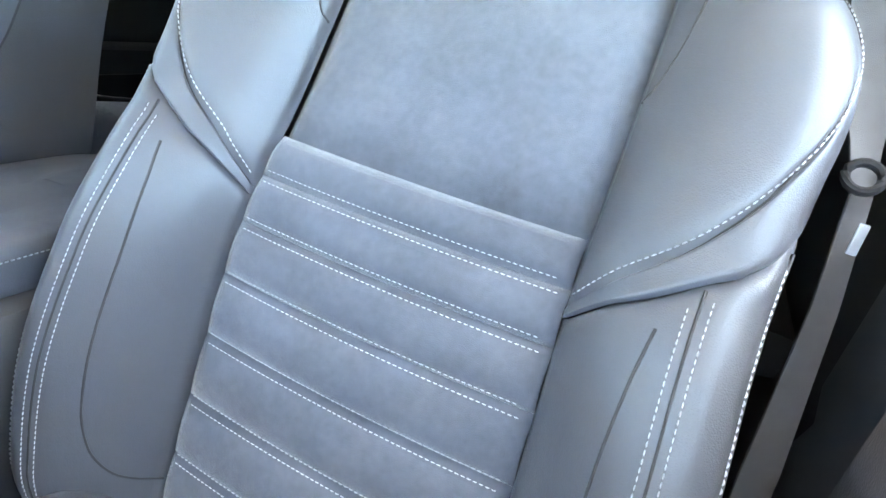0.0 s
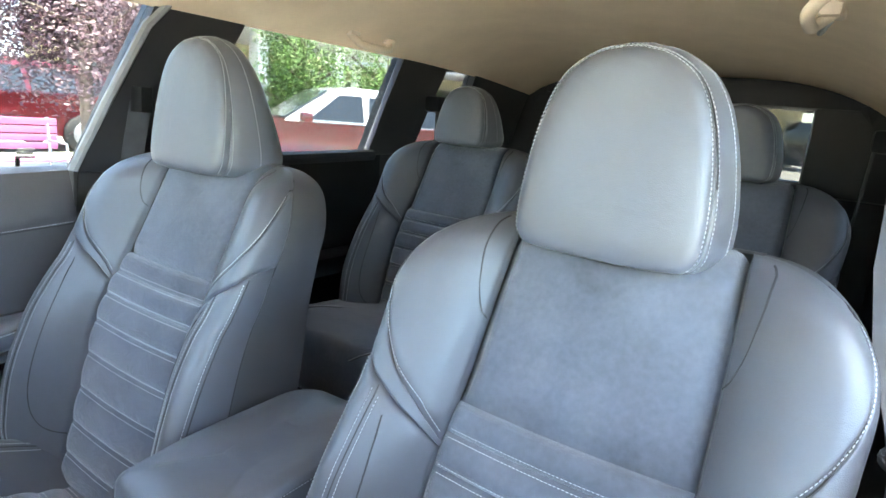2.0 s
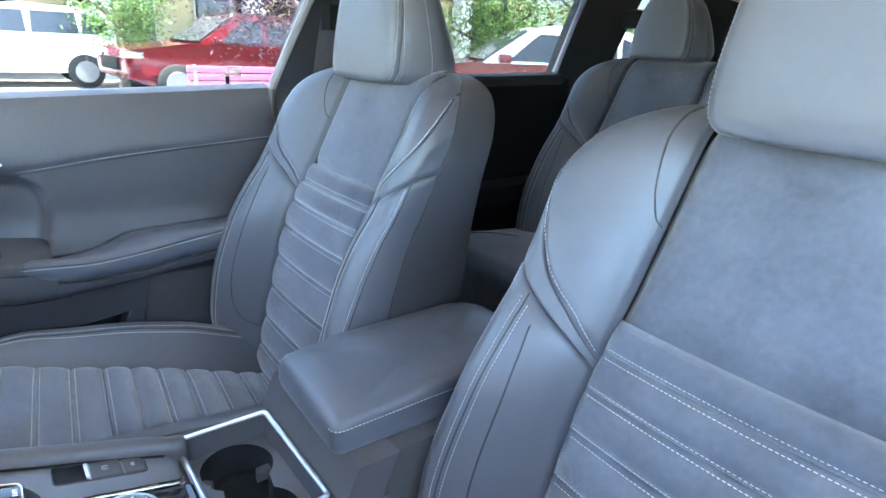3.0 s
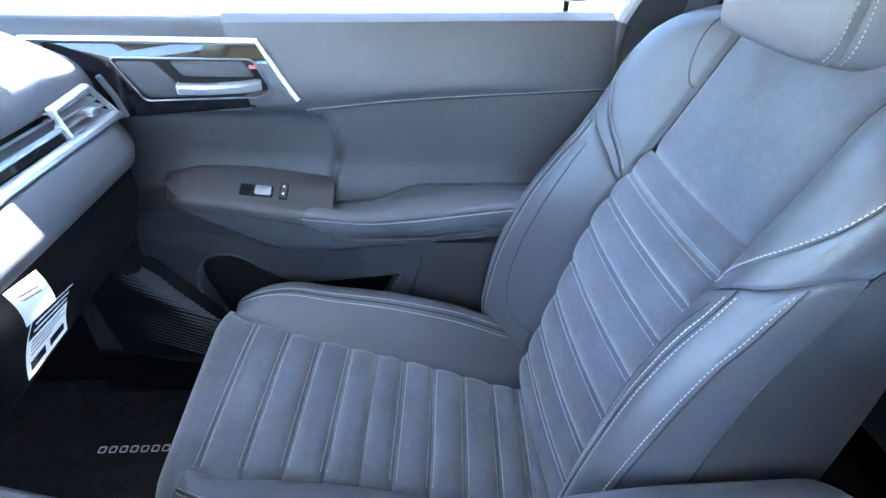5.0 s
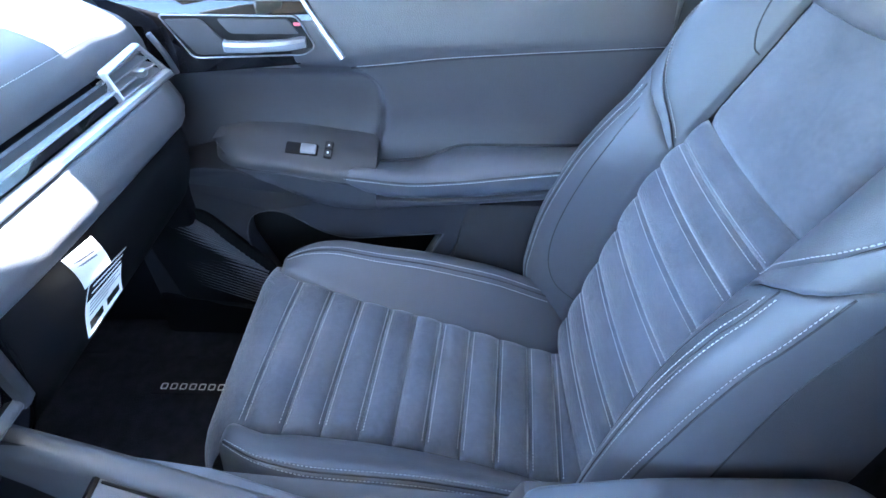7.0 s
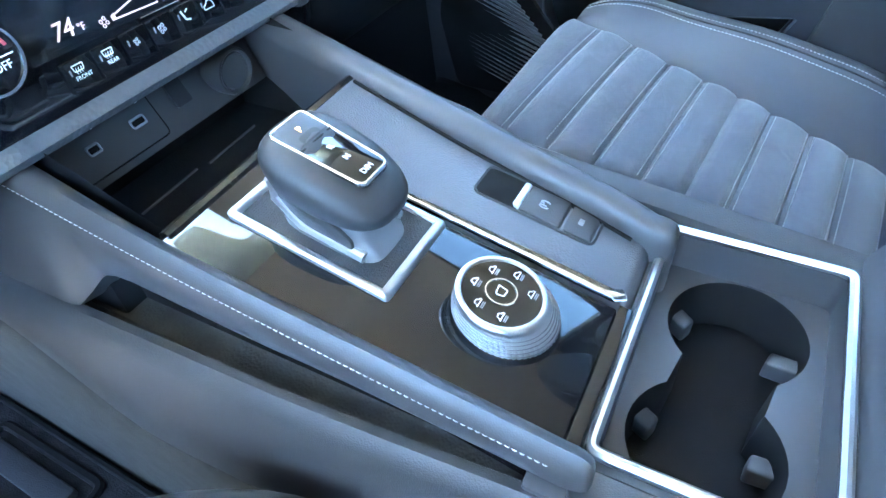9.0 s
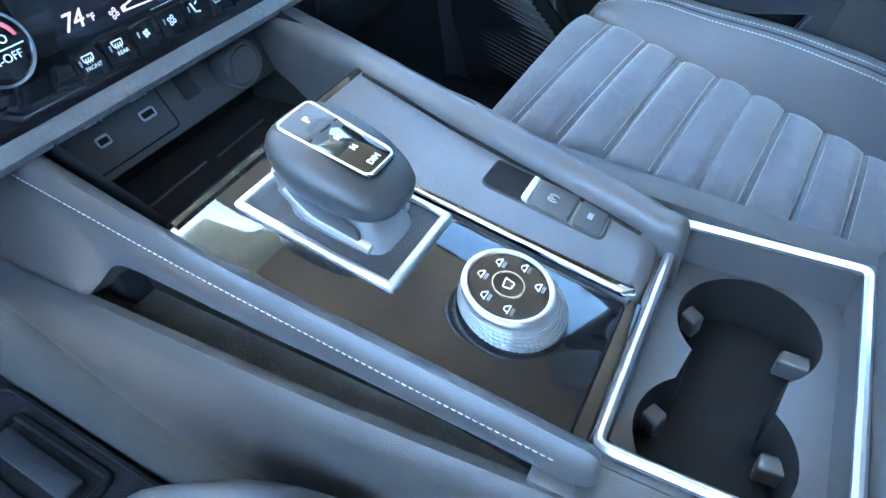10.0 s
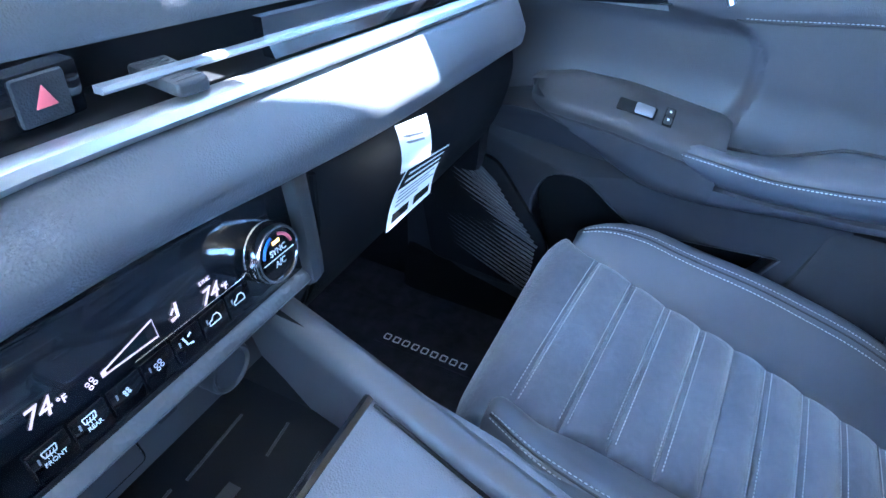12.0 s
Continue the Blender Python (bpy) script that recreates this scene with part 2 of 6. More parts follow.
def frame_bar(outline, width, f, thick, bevel=0.0015):
    """A closed flat frame along an outline, width inwards."""
    m = len(outline)
    area = sum(outline[i - 1][0] * outline[i][1] - outline[i][0] * outline[i - 1][1] for i in range(m))
    sg = 1 if area > 0 else -1

    def inset(k):
        res = []
        for i in range(m):
            p, a, b = Vector(outline[i][:2]), Vector(outline[i - 1][:2]), Vector(outline[(i + 1) % m][:2])
            d = (b - a)
            nrm = Vector((-d.y, d.x)).normalized() * sg if d.length else Vector((0, 0))
            res.append(p + nrm * k)
        return res
    lv = [(0, 0), (0, thick - bevel), (bevel, thick), (width - bevel, thick), (width, thick - bevel), (width, 0), (0, 0)]
    return rings([[f(p.x, p.y, h) for p in inset(k)] for k, h in lv], False, False)


def stitches(name, pts, parent, length=0.0033, gap=0.0015, w=0.00055, lift=0.0004, up=(0, -1, 0.3), material=None):
    """A row of thread stitches along a line: short rounded dashes."""
    pts = [Vector(p) for p in pts]
    cum = [0.0]
    for a, b in zip(pts, pts[1:]):
        cum.append(cum[-1] + (b - a).length)

    def at(d):
        i = min(max(int(np.searchsorted(cum, d)) - 1, 0), len(pts) - 2)
        k = (d - cum[i]) / max(cum[i + 1] - cum[i], 1e-9)
        return pts[i].lerp(pts[i + 1], k)
    bm = bmesh.new()
    d, u0 = 0.0, Vector(up).normalized()
    while d + length < cum[-1]:
        a, b = at(d), at(d + length)
        t = (b - a).normalized()
        side = t.cross(u0).normalized()
        n = side.cross(t)
        if n.dot(u0) < 0:
            n = -n
        mid = (a + b) / 2 + n * lift
        q = []
        for p, ww in ((a, .5), (mid - t * length * .2, 1), (mid + t * length * .2, 1), (b, .5)):
            q.append([bm.verts.new(p + side * w * ww - n * w), bm.verts.new(p + n * w * ww), bm.verts.new(p - side * w * ww - n * w)])
        for g, h in zip(q, q[1:]):
            for i in range(2):
                bm.faces.new((g[i], g[i + 1], h[i + 1], h[i]))
        d += length + gap
    return part(name, bm, material or THREAD, parent)


def words(text, size, m, material, parent, name="lettering", depth=0.0003, slant=0.0):
    """Raised lettering, centred at the pose m (x along the line, y up it, z out of the face)."""
    cu = bpy.data.curves.new(name, 'FONT')
    cu.body, cu.size, cu.extrude, cu.align_x, cu.align_y = text, size, depth, 'CENTER', 'CENTER'
    cu.shear = slant
    tmp = bpy.data.objects.new(name, cu)
    scene.collection.objects.link(tmp)
    me = bpy.data.meshes.new_from_object(tmp.evaluated_get(bpy.context.evaluated_depsgraph_get()))
    bpy.data.objects.remove(tmp)
    me.transform(m)
    me.materials.clear()
    me.materials.append(material)
    ob = new(name, me)
    ob.parent = parent
    return ob


def basis(o, x, y):
    """A pose with its origin at o, x and y along the given directions."""
    x = Vector(x).normalized()
    y = (Vector(y) - x * Vector(y).dot(x)).normalized()
    z = x.cross(y)
    return Matrix(((x.x, y.x, z.x, o[0]), (x.y, y.y, z.y, o[1]), (x.z, y.z, z.z, o[2]), (0, 0, 0, 1)))


# ---- seats ----
SX = 0.375                                # half distance of the seats
YF = spline([.15, .21, .30, .36, .42, .47, .52, .563, .59, .603, .62, .67, .72, .77, .80, .815],
            [.125, .138, .158, .172, .186, .197, .211, .229, .244, .254, .264, .290, .314, .338, .355, .375])
WZ = spline([.19, .35, .50, .60, .70, .81], [.150, .146, .139, .133, .131, .128])
EDGE = spline([.15, .21, .30, .40, .50, .60, .66, .70, .735, .80], [.225, .240, .262, .267, .260, .252, .253, .256, .258, .258])
BOLD = spline([.15, .21, .30, .40, .50, .60, .66, .72, .77, .81], [.045, .06, .080, .088, .078, .066, .064, .062, .056, .045])
YB = spline([.15, .25, .46, .69, .77, .81], [.255, .285, .345, .392, .412, .425])
ZT = .8135                                # top of the backrest
FX = spline([1, 1.35, 1.7, 1.88, 2.0, 2.12, 2.3, 2.45, 3], [0, .22, .60, .815, .92, .975, 1.0, 1.0, .90])
FY = spline([1, 1.12, 1.35, 1.7, 1.86], [0, .14, .46, .93, 1])
FG = spline([1.86, 2.0, 2.12, 2.3, 2.45, 3], [0, .045, .13, .29, .43, 1])
WING = spline([1, 1.25, 1.5, 1.75, 1.93, 2.08, 2.3], [.556, .580, .608, .646, .690, .736, .788])
BTOP = spline([1, 1.25, 1.5, 1.75, 2.0, 2.2, 2.45], [.550, .570, .592, .616, .636, .647, .651])
RAISE = [0.025]          # lift of the channel rows of the seat that is being built


def bp(s, z, out=0.0):
    """A point of the backrest: s 0 in the middle, 1 at the insert's edge, 1.9 on the bolster's ridge, 3 at the rear corner."""
    z += RAISE[0] * sstep((z - .2) / .35) * sstep((.79 - z) / .16)
    a, w, yf, yb = abs(s), WZ(z), YF(z), YB(z)
    q = clamp((z - .69) / (ZT - .69))
    e = w + .004 + (EDGE(z) - w - .004) * max(0, 1 - q ** 2.5) ** .45
    b = BOLD(z) * clamp((e - w) / .115)
    if a <= 1:
        x, y = w * a, yf - .006 * (1 - a * a)
    else:
        x, y = w + (e - w) * FX(a), yf - b * FY(a)
        if a > 1.86:
            y += (yb - y) * FG(a)
    k = clamp((z - .775) / (ZT - .775))
    mid = (yf + yb) / 2
    y += (mid - y) * .80 * (1 - math.sqrt(max(0, 1 - k * k)))
    p = Vector((math.copysign(x, s), y, z))
    return p + bn(s, z) * out if out else p


def bn(s, z):
    """The outward direction there."""
    r, RAISE[0] = RAISE[0], 0.0
    du, dv = bp(s + .02, z) - bp(s - .02, z), bp(s, min(z + .004, ZT)) - bp(s, z - .004)
    RAISE[0] = r
    n = du.cross(dv)
    return n.normalized() if n.length > 1e-9 else Vector((0, -1, 0))


def patch(s0, s1, lo, hi, pil, r, puff, ns, nt, wide=.14, tall=.2, top=False, open_side=False):
    """A sewn panel of the backrest that sinks towards its borders, so that neighbours meet in a groove."""
    def g(a, t):
        s = s0 + (s1 - s0) * a
        z0, z1 = lo(s), hi(s)
        z = z0 + (z1 - z0) * (math.sin(t * math.pi / 2) if top else t)
        d = min(min(a, 1 if open_side else 1 - a) * wide, min(t, 1 if top else 1 - t) * tall)
        return bp(s, z, puff(a, t) - pil * (1 - min(1, d / r)) ** 2 + 1e-6)
    return sheet(g, ns, nt)


def pillow(f, wide, tall, pil, r):
    """Drops a patch towards its four borders, so that neighbours meet in a groove."""
    def g(s, t):
        x, y, z, (nx, ny, nz) = f(s, t)
        d = min(min(s, 1 - s) * wide, min(t, 1 - t) * tall)
        k = pil * (1 - min(1, d / r)) ** 2
        return (x - nx * k, y - ny * k, z - nz * k)
    return g


def backrest(root):
    rows = [.601, .568, .529, .482, .426, .367, .309, .255, .205]
    for z1, z0 in zip(rows, rows[1:]):
        part("insert_channel", patch(-1, 1, lambda s: z0, lambda s: z1, .0075, .010, lambda a, t: .0045 * math.sin(math.pi * t), steps(14), steps(6, (0, .03, .08, .14, .22)), .26, z1 - z0),
             SUEDE, root, "grey-blue suede seat channel")
    for z in rows[1:-1]:
        for dz in (.0044, -.0044):
            stitches("stitching", [bp(u, z + dz, -.0004) for u in np.linspace(-.955, .955, 30)], root, w=.00052)
    part("upper_panel", patch(-1, 1, lambda s: .599, lambda s: ZT, .016, .017, lambda a, t: .006 * math.sin(math.pi * a) ** .5 * (1 - t * .8), steps(18), steps(24), .26, .2, True), SUEDE, root, "smooth grey suede upper back panel")
    for sg in (1, -1):
        part("lower_bolster", patch(sg, sg * 2.38, lambda s: .19, lambda s: BTOP(abs(s)), .006, .009, lambda a, t: 0, steps(26), steps(34), .2, .4, open_side=True), LEATHER, root, "grey leather side bolster")
        part("wedge_panel", patch(sg, sg * 2.38, lambda s: BTOP(abs(s)), lambda s: WING(abs(s)), .004, .006, lambda a, t: 0, steps(26), steps(10), .2, .06, open_side=True), LEATHER, root, "grey leather wedge below the shoulder wing")
        part("shoulder_bolster", patch(sg, sg * 2.3, lambda s: WING(abs(s)), lambda s: ZT, .006, .010, lambda a, t: .0035 * (1 - t) ** 2 * math.sin(math.pi * min(a * 1.4, 1)), steps(26), steps(26), .15, .2, True, True), LEATHER, root, "grey leather shoulder wing")
        part("side_gusset", patch(sg * 2.3, sg * 2.38, lambda s: WING(2.3), lambda s: ZT, .001, .006, lambda a, t: 0, steps(4), steps(8), .05, .1, True), LEATHER, root)
        # stitched seams
        line = [(s, WING(s) + .0052) for s in np.linspace(1.07, 2.24, 60)]
        stitches("stitching", [bp(sg * s, z, .0012) for s, z in line], root, w=.00055, up=bn(sg * 1.75, .65))
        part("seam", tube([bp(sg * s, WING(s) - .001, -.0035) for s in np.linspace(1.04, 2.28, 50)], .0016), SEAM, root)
        for s0 in (1.71, 1.79):
            stitches("stitching", [bp(sg * s0, z, .0007) for z in np.linspace(.215, BTOP(s0) - .008, 40)], root, w=.00045, up=bn(sg * 1.75, .42))
        part("seam", tube([bp(sg * 1.75, z, .0) for z in np.linspace(.215, BTOP(1.75) - .004, 34)], .0010), SEAM, root)
        stitches("stitching", [bp(sg * (1.96 + .1 * sstep((z - .25) / .3)), z, .0008) for z in np.linspace(.215, BTOP(2.05) - .006, 40)], root, w=.0005, up=bn(sg * 2.02, .42))
        part("seam", tube([bp(sg * (2.0 + .1 * sstep((z - .25) / .3)), z, -.0002) for z in np.linspace(.215, BTOP(2.1) - .004, 34)], .0012), SEAM, root)
        gr = [(1.62, .585), (1.58, .55), (1.55, .50), (1.545, .43), (1.53, .37), (1.48, .33), (1.36, .303), (1.18, .290), (1.01, .285)]
        gu, gz = spline(range(9), [g[0] for g in gr]), spline(range(9), [g[1] for g in gr])
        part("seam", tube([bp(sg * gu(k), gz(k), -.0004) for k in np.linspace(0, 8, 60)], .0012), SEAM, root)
        tk = [(1.62, .809), (1.46, .793), (1.33, .760), (1.22, .722), (1.10, .698), (1.02, .692)]
        tu, tz = spline(range(6), [g[0] for g in tk]), spline(range(6), [g[1] for g in tk])
        part("seam", tube([bp(sg * tu(k), tz(k), .0001 - .004 * sstep((1.10 - tu(k)) / .1)) for k in np.linspace(0, 5, 40)], .0013), SEAM, root)
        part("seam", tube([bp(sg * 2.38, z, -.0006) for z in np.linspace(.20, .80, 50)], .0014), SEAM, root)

    # side and rear cover, from side seam round the back to side seam, and the top
    def cover(a, t):
        z = .19 + (ZT - .19) * math.sin(t * math.pi / 2)
        k = a * 6
        if k <= 2 or k >= 4:
            s = 2.38 + .62 * (k if k <= 2 else 6 - k) / 2
            return bp(s if k <= 2 else -s, z)
        p, q = bp(3, z), bp(-3, z)
        m = (k - 2) / 2
        return p.lerp(q, m) + Vector((0, .02 * math.sin(m * math.pi) * (1 - t * .7), 0))
    part("rear_cover", sheet(cover, list(np.linspace(0, 1, 37)), list(np.linspace(0, 1, 34))), SIDE, root, "dark vinyl seat side and back cover")

    def cap(a, t):
        s = (2 * a - 1) * 3
        p = bp(s, ZT - 1e-4)
        return Vector((p.x, p.y + (bp(3, ZT).y + .006 - p.y) * t, ZT + .002 * math.sin(math.pi * t) - .0004))
    part("top_cover", sheet(cap, list(np.linspace(0, 1, 31)), list(np.linspace(0, 1, 6))), SIDE, root)


HW = spline([.785, .795, .81, .84, .88, .92, .95, .975, .995, 1.01, 1.018, 1.023], [.099, .113, .1195, .1205, .117, .110, .102, .091, .076, .054, .035, 0])


def headrest(root, depth=1.0):
    right = [(HW(z), z) for z in (.787, .791, .796, .803, .812, .825, .84, .86, .88, .90, .92, .94, .96, .975, .986, .995, 1.003, 1.009, 1.014, 1.018, 1.021)]
    outline = [(-.07, .784), (-.03, .783), (.03, .783), (.07, .784)] + right + [(.012, 1.0225), (-.012, 1.0225)] + [(-x, z) for x, z in reversed(right)]
    c = Vector((0, .895))

    def lp(sc, y):
        res = []
        for x, z in outline:
            lean = (z - .79) * 0.10
            q = Vector((x * sc, c.y + (z - c.y) * (1 - (1 - sc) * .38)))
            th = 1 - .62 * clamp((z - .82) / .20)
            res.append(Vector((q.x - .013, .300 + lean + y * (th if y > .02 else 1) * depth, q.y)))
        return res
    front = [lp(.25, -.007), lp(.55, -.006), lp(.74, -.0035), lp(.80, .0), lp(.838, .0045), lp(.858, .0105), lp(.865, .016), lp(.865, .022)]
    rear = [lp(.865, .018), lp(.878, .0185), lp(.892, .022), lp(.928, .038), lp(.975, .068), lp(1.0, .096), lp(.98, .116), lp(.91, .130), lp(.6, .138), lp(.25, .139)]
    part("headrest_front", rings(front), LEATHER, root, "smooth grey leather headrest face")
    part("headrest_rear", rings(rear), LEATHER, root)
    n = len(outline)
    for sc, y in ((.851, .0082), (.891, .0228), (.980, .074)):
        L = lp(sc + .002, y)
        ring = [L[i] for i in range(5, n)] + [L[0]]
        mid = len(ring) // 2
        stitches("stitching", ring[:mid + 1], root, up=(.8, -.6, .3), w=.00055)
        stitches("stitching", ring[mid:], root, up=(-.8, -.6, .3), w=.00055)
    for x in (-.065, .065):
        part("headrest_post", tube([(x, .372, .74), (x, .372, .83)], .006, 10), CHROME, root)
        part("post_collar", tube([(x, .372, .79), (x, .372, .818)], .014, 12), DARKPL, root)


ZC = spline([-.345, -.32, -.29, -.24, -.2, -.1, 0, .14, .2], [.328, .341, .346, .338, .326, .298, .262, .208, .19])
WC = spline([-.36, -.313, -.278, -.229, -.185, -.14, -.06, .08, .16], [.160, .130, .118, .108, .103, .100, .098, .099, .108])
BC = spline([-.345, -.31, -.25, -.17, -.05, .05, .12, .16], [.0, .003, .014, .024, .042, .052, .050, .045])
CE = 0.236


SKEW = [0.021]          # shift of the cushion insert on the seat that is being built


def wc(y, side):
    return WC(y) + SKEW[0] * (1 + math.copysign(1, side)) * sstep((y + .34) / .08)


def cz(u, y):
    a, w = abs(u), wc(y, u)
    z = ZC(y) + .004 * (1 - min(a / w, 1) ** 2)
    if a > w:
        t = (a - w) / (CE - w)
        z += BC(y) * sstep(t * 1.5) + .005 * sstep(t * 5) - .045 * max(0, (t - .72) / .28) ** 2.3
    return z


def cushion(root):
    rows = [-.280, -.231, -.186, -.141, -.099, -.059, -.013, .034, .082, .125, .16]
    for y0, y1 in zip(rows, rows[1:]):
        def f(s, t, y0=y0, y1=y1):
            y = y0 + (y1 - y0) * t - SKEW[0] * s
            u = -wc(y, -1) + (wc(y, 1) + wc(y, -1)) * s
            return u, y, cz(u, y) + .0035 * math.sin(math.pi * t), (0, .2, 1)
        part("insert_channel", sheet(pillow(f, .22, y1 - y0, .007, .011), steps(14), steps(6, (0, .03, .08, .14, .22))), SUEDE, root, "grey-blue suede seat channel")
    for i, y in enumerate(rows[:-1]):
        if i == 4:
            continue
        w, w2 = wc(y, -1), wc(y, 1)
        for dy in (.004, -.004):
            stitches("stitching", [(u, q, cz(u, q) - .0006) for u, q in [(-w + .008 + (w2 + w - .016) * k, y + dy - SKEW[0] * k) for k in np.linspace(0, 1, 24)]], root, up=(0, 0, 1), w=.00062)
    prof = [(-.280, .346), (-.305, .3455), (-.325, .341), (-.340, .332), (-.350, .318), (-.356, .298), (-.357, .27), (-.352, .235), (-.343, .20), (-.335, .165)]
    py, pz = spline(range(10), [p[0] for p in prof]), spline(range(10), [p[1] for p in prof])

    def f(s, t):
        k = t * 9
        w = wc(-.280, s - .5)
        u = (2 * s - 1) * (w + (.182 - w) * sstep(k / 4) + .034 * sstep((k - 3) / 5))
        rnd = max(0, (abs(u) - .12) / .10) ** 2.2
        return u, py(k) + .040 * rnd - SKEW[0] * s * max(0, 1 - k / 2), pz(k) - .016 * rnd - .002 * abs(u), (0, -.4, 1)
    part("front_panel", sheet(pillow(f, .4, .2, .006, .01), steps(18), steps(20)), SUEDE, root, "grey-blue suede front edge")
    for sg in (1, -1):
        def f(s, t, sg=sg):
            y = -.318 + (.15 + .318) * t
            w = wc(y, sg)
            e = max(CE - .075 * max(0, (-.20 - y) / .14) ** 2, w + .008)
            u = w + (e - w) * s
            zz = cz(sg * (w + (CE - w) * s), y)
            return sg * u, y, zz, (0, .2, 1)
        part("seat_bolster", sheet(pillow(f, .13, .45, .006, .01), steps(16), steps(26)), LEATHER, root, "grey leather cushion bolster")

        def edge(y, k):
            w = wc(y, sg)
            e = max(CE - .075 * max(0, (-.20 - y) / .14) ** 2, w + .008)
            return (sg * (w + (e - w) * k), y, cz(sg * (w + (CE - w) * k), y))
        rows3 = (.66, .72, .78) if sg > 0 else (.50, .56, .62)
        for k in (rows3[0], rows3[2]):
            stitches("stitching", [edge(y, k) for y in np.linspace(-.312, .12, 50)], root, up=(0, 0, 1), w=.00062)
        part("seam", tube([edge(y, rows3[1]) for y in np.linspace(-.312, .13, 50)], .0013), SEAM, root)

        def f(s, t, sg=sg):
            y = -.318 + (.16 + .318) * s
            x, y, z = edge(y, 1.0)
            return (x + sg * .014 * math.sin(math.pi * min(t * 1.3, 1)), y, z * (1 - t) + .13 * t)
        part("cushion_side", sheet(f, list(np.linspace(0, 1, 26)), list(np.linspace(0, 1, 8))), SIDE, root)
    part("cushion_core", sheet(lambda s, t: ((2 * s - 1) * (.205 - .062 * clamp((-.18 - (-.335 + .49 * t)) / .14)), -.335 + .49 * t, min(cz((2 * s - 1) * .19, -.335 + .49 * t), .335) - .016 - .06 * (abs(2 * s - 1) > .97) - .1 * (t < .01)),
                               list(np.linspace(0, 1, 41)), list(np.linspace(0, 1, 30))), LEATHER, root)
    part("seat_base", box(-.225, .225, -.29, .26, .05, .15, .02), PLASTIC, root, "black plastic seat base trim")


def front_seat(x, shift=(0, 0, 0)):
    root = thing("front_seat", "grey leather and suede bucket seat with white stitching", "car seat", (x, 0, 0), "front seats")
    backrest(root)
    headrest(root)
    before = set(root.children)
    cushion(root)
    for o in set(root.children) - before:
        o.location = shift
    part("side_tag", box(-.272, -.266, .17, .19, .30, .335, .001), WHITE, root)
    return root


seat_p = front_seat(-SX)
RAISE[0] = SKEW[0] = 0.0
seat_d = front_seat(SX + .002, (.010, -.014, .015))


# ---- car body around the seats ----
def structure(name, label, category="car body"):
    return thing(name, label, category, kind="structure")


floor = structure("floor", "black carpeted car floor with raised footwell edges", "floor")
part("carpet", sheet(lambda s, t: (-.74 + 1.48 * s, -1.05 + 3.45 * t, .30 * sstep((-.86 + 1.05 - 3.45 * t) / .22) + .12 * sstep((-1.05 + 3.45 * t - .62) / .1)),
                     list(np.linspace(0, 1, 9)), list(np.linspace(0, 1, 60))), CARPET, floor)
part("floor_pan", box(-.76, .76, -1.1, 2.45, -.12, -.02), DARKPL, floor)
part("kick_panel", box(-.79, -.735, -1.08, -.64, -.03, .60, .01), DARKPL, floor)
part("sill_cover", box(-.79, -.70, -.66, .40, -.03, .10, .02), DARKPL, floor)
part("firewall", box(-.76, .76, -1.16, -1.06, -.1, .70), DARKPL, floor)

SILL = spline([-1.0, -.55, -.3, .21, .8, 1.25, 2.4], [.712, .722, .729, .747, .766, .775, .80])


def roofz(x, y):
    return 1.205 - .115 * (abs(x) / .66) ** 3.5 - .05 * max(0, (y - 1.2) / 1.1) ** 2 - .07 * max(0, (-y + .1) / .6) ** 2


ceiling = structure("ceiling", "beige woven headliner curving down to the windows", "ceiling")
part("headliner", sheet(lambda s, t: ((2 * s - 1) * .665, -.435 + 2.735 * t, roofz((2 * s - 1) * .665, -.45 + 2.75 * t)),
                        list(np.linspace(0, 1, 41)), list(np.linspace(0, 1, 36))), HEADL, ceiling)


def roof_front(x):
    """Unseen front edge of the roof: forward mid and at corners, cut to shape the sun patch."""
    a = abs(x)
    return -.455 - max(.10 * sstep((a - .325) / .02), .17 * (1 - sstep((a - .07) / .05)), .060 - .19 * max(0, a - .07) if a < .36 else 0)


part("roof_skin", sheet(lambda s, t: ((2 * s - 1) * .72, roof_front((2 * s - 1) * .72) * (1 - t) + 2.40 * t, roofz((2 * s - 1) * .665, -.42 + 2.72 * t) + .03),
                        list(np.linspace(0, 1, 81)), list(np.linspace(0, 1, 16))), WHITEPAINT, ceiling)


# unseen lowered visors, added to keep sun off the dash top
for sg in (-1, 1):
    part("sun_visor", box(.12 if sg > 0 else -.49, .49 if sg > 0 else -.12, -.70, -.505, -.012, .004, .006, shape=lambda p: Vector((p.x, p.y, p.z + 1.018 + .58 * (p.y + .505)))), HEADL, ceiling, "unseen beige visor added to shade the dash top")


def strip_wall(name, label, pts_low, pts_high, x_low, x_high, material, sg, thick=.04, parent=None):
    """A trim panel between a lower and an upper edge given as (y, z), thick towards the outside."""
    n = len(pts_low)
    inner = [[(sg * x_low, y, z) for y, z in pts_low], [(sg * (x_low * .5 + x_high * .5) + sg * .006, (a[0] + b[0]) / 2, (a[1] + b[1]) / 2) for a, b in zip(pts_low, pts_high)],
             [(sg * x_high, y, z) for y, z in pts_high]]
    bm = bmesh.new()
    cols = []
    for i in range(n):
        col = [Vector(r[i]) for r in inner]
        cols.append([bm.verts.new(p) for p in col] + [bm.verts.new(p + Vector((sg * thick, 0, 0))) for p in reversed(col)])
    for a, b in zip(cols, cols[1:]):
        for k in range(6):
            bm.faces.new((a[k], a[(k + 1) % 6], b[(k + 1) % 6], b[k]))
    bm.faces.new(cols[0])
    bm.faces.new(cols[-1][::-1])
    return part(name, bm, material, parent, label)


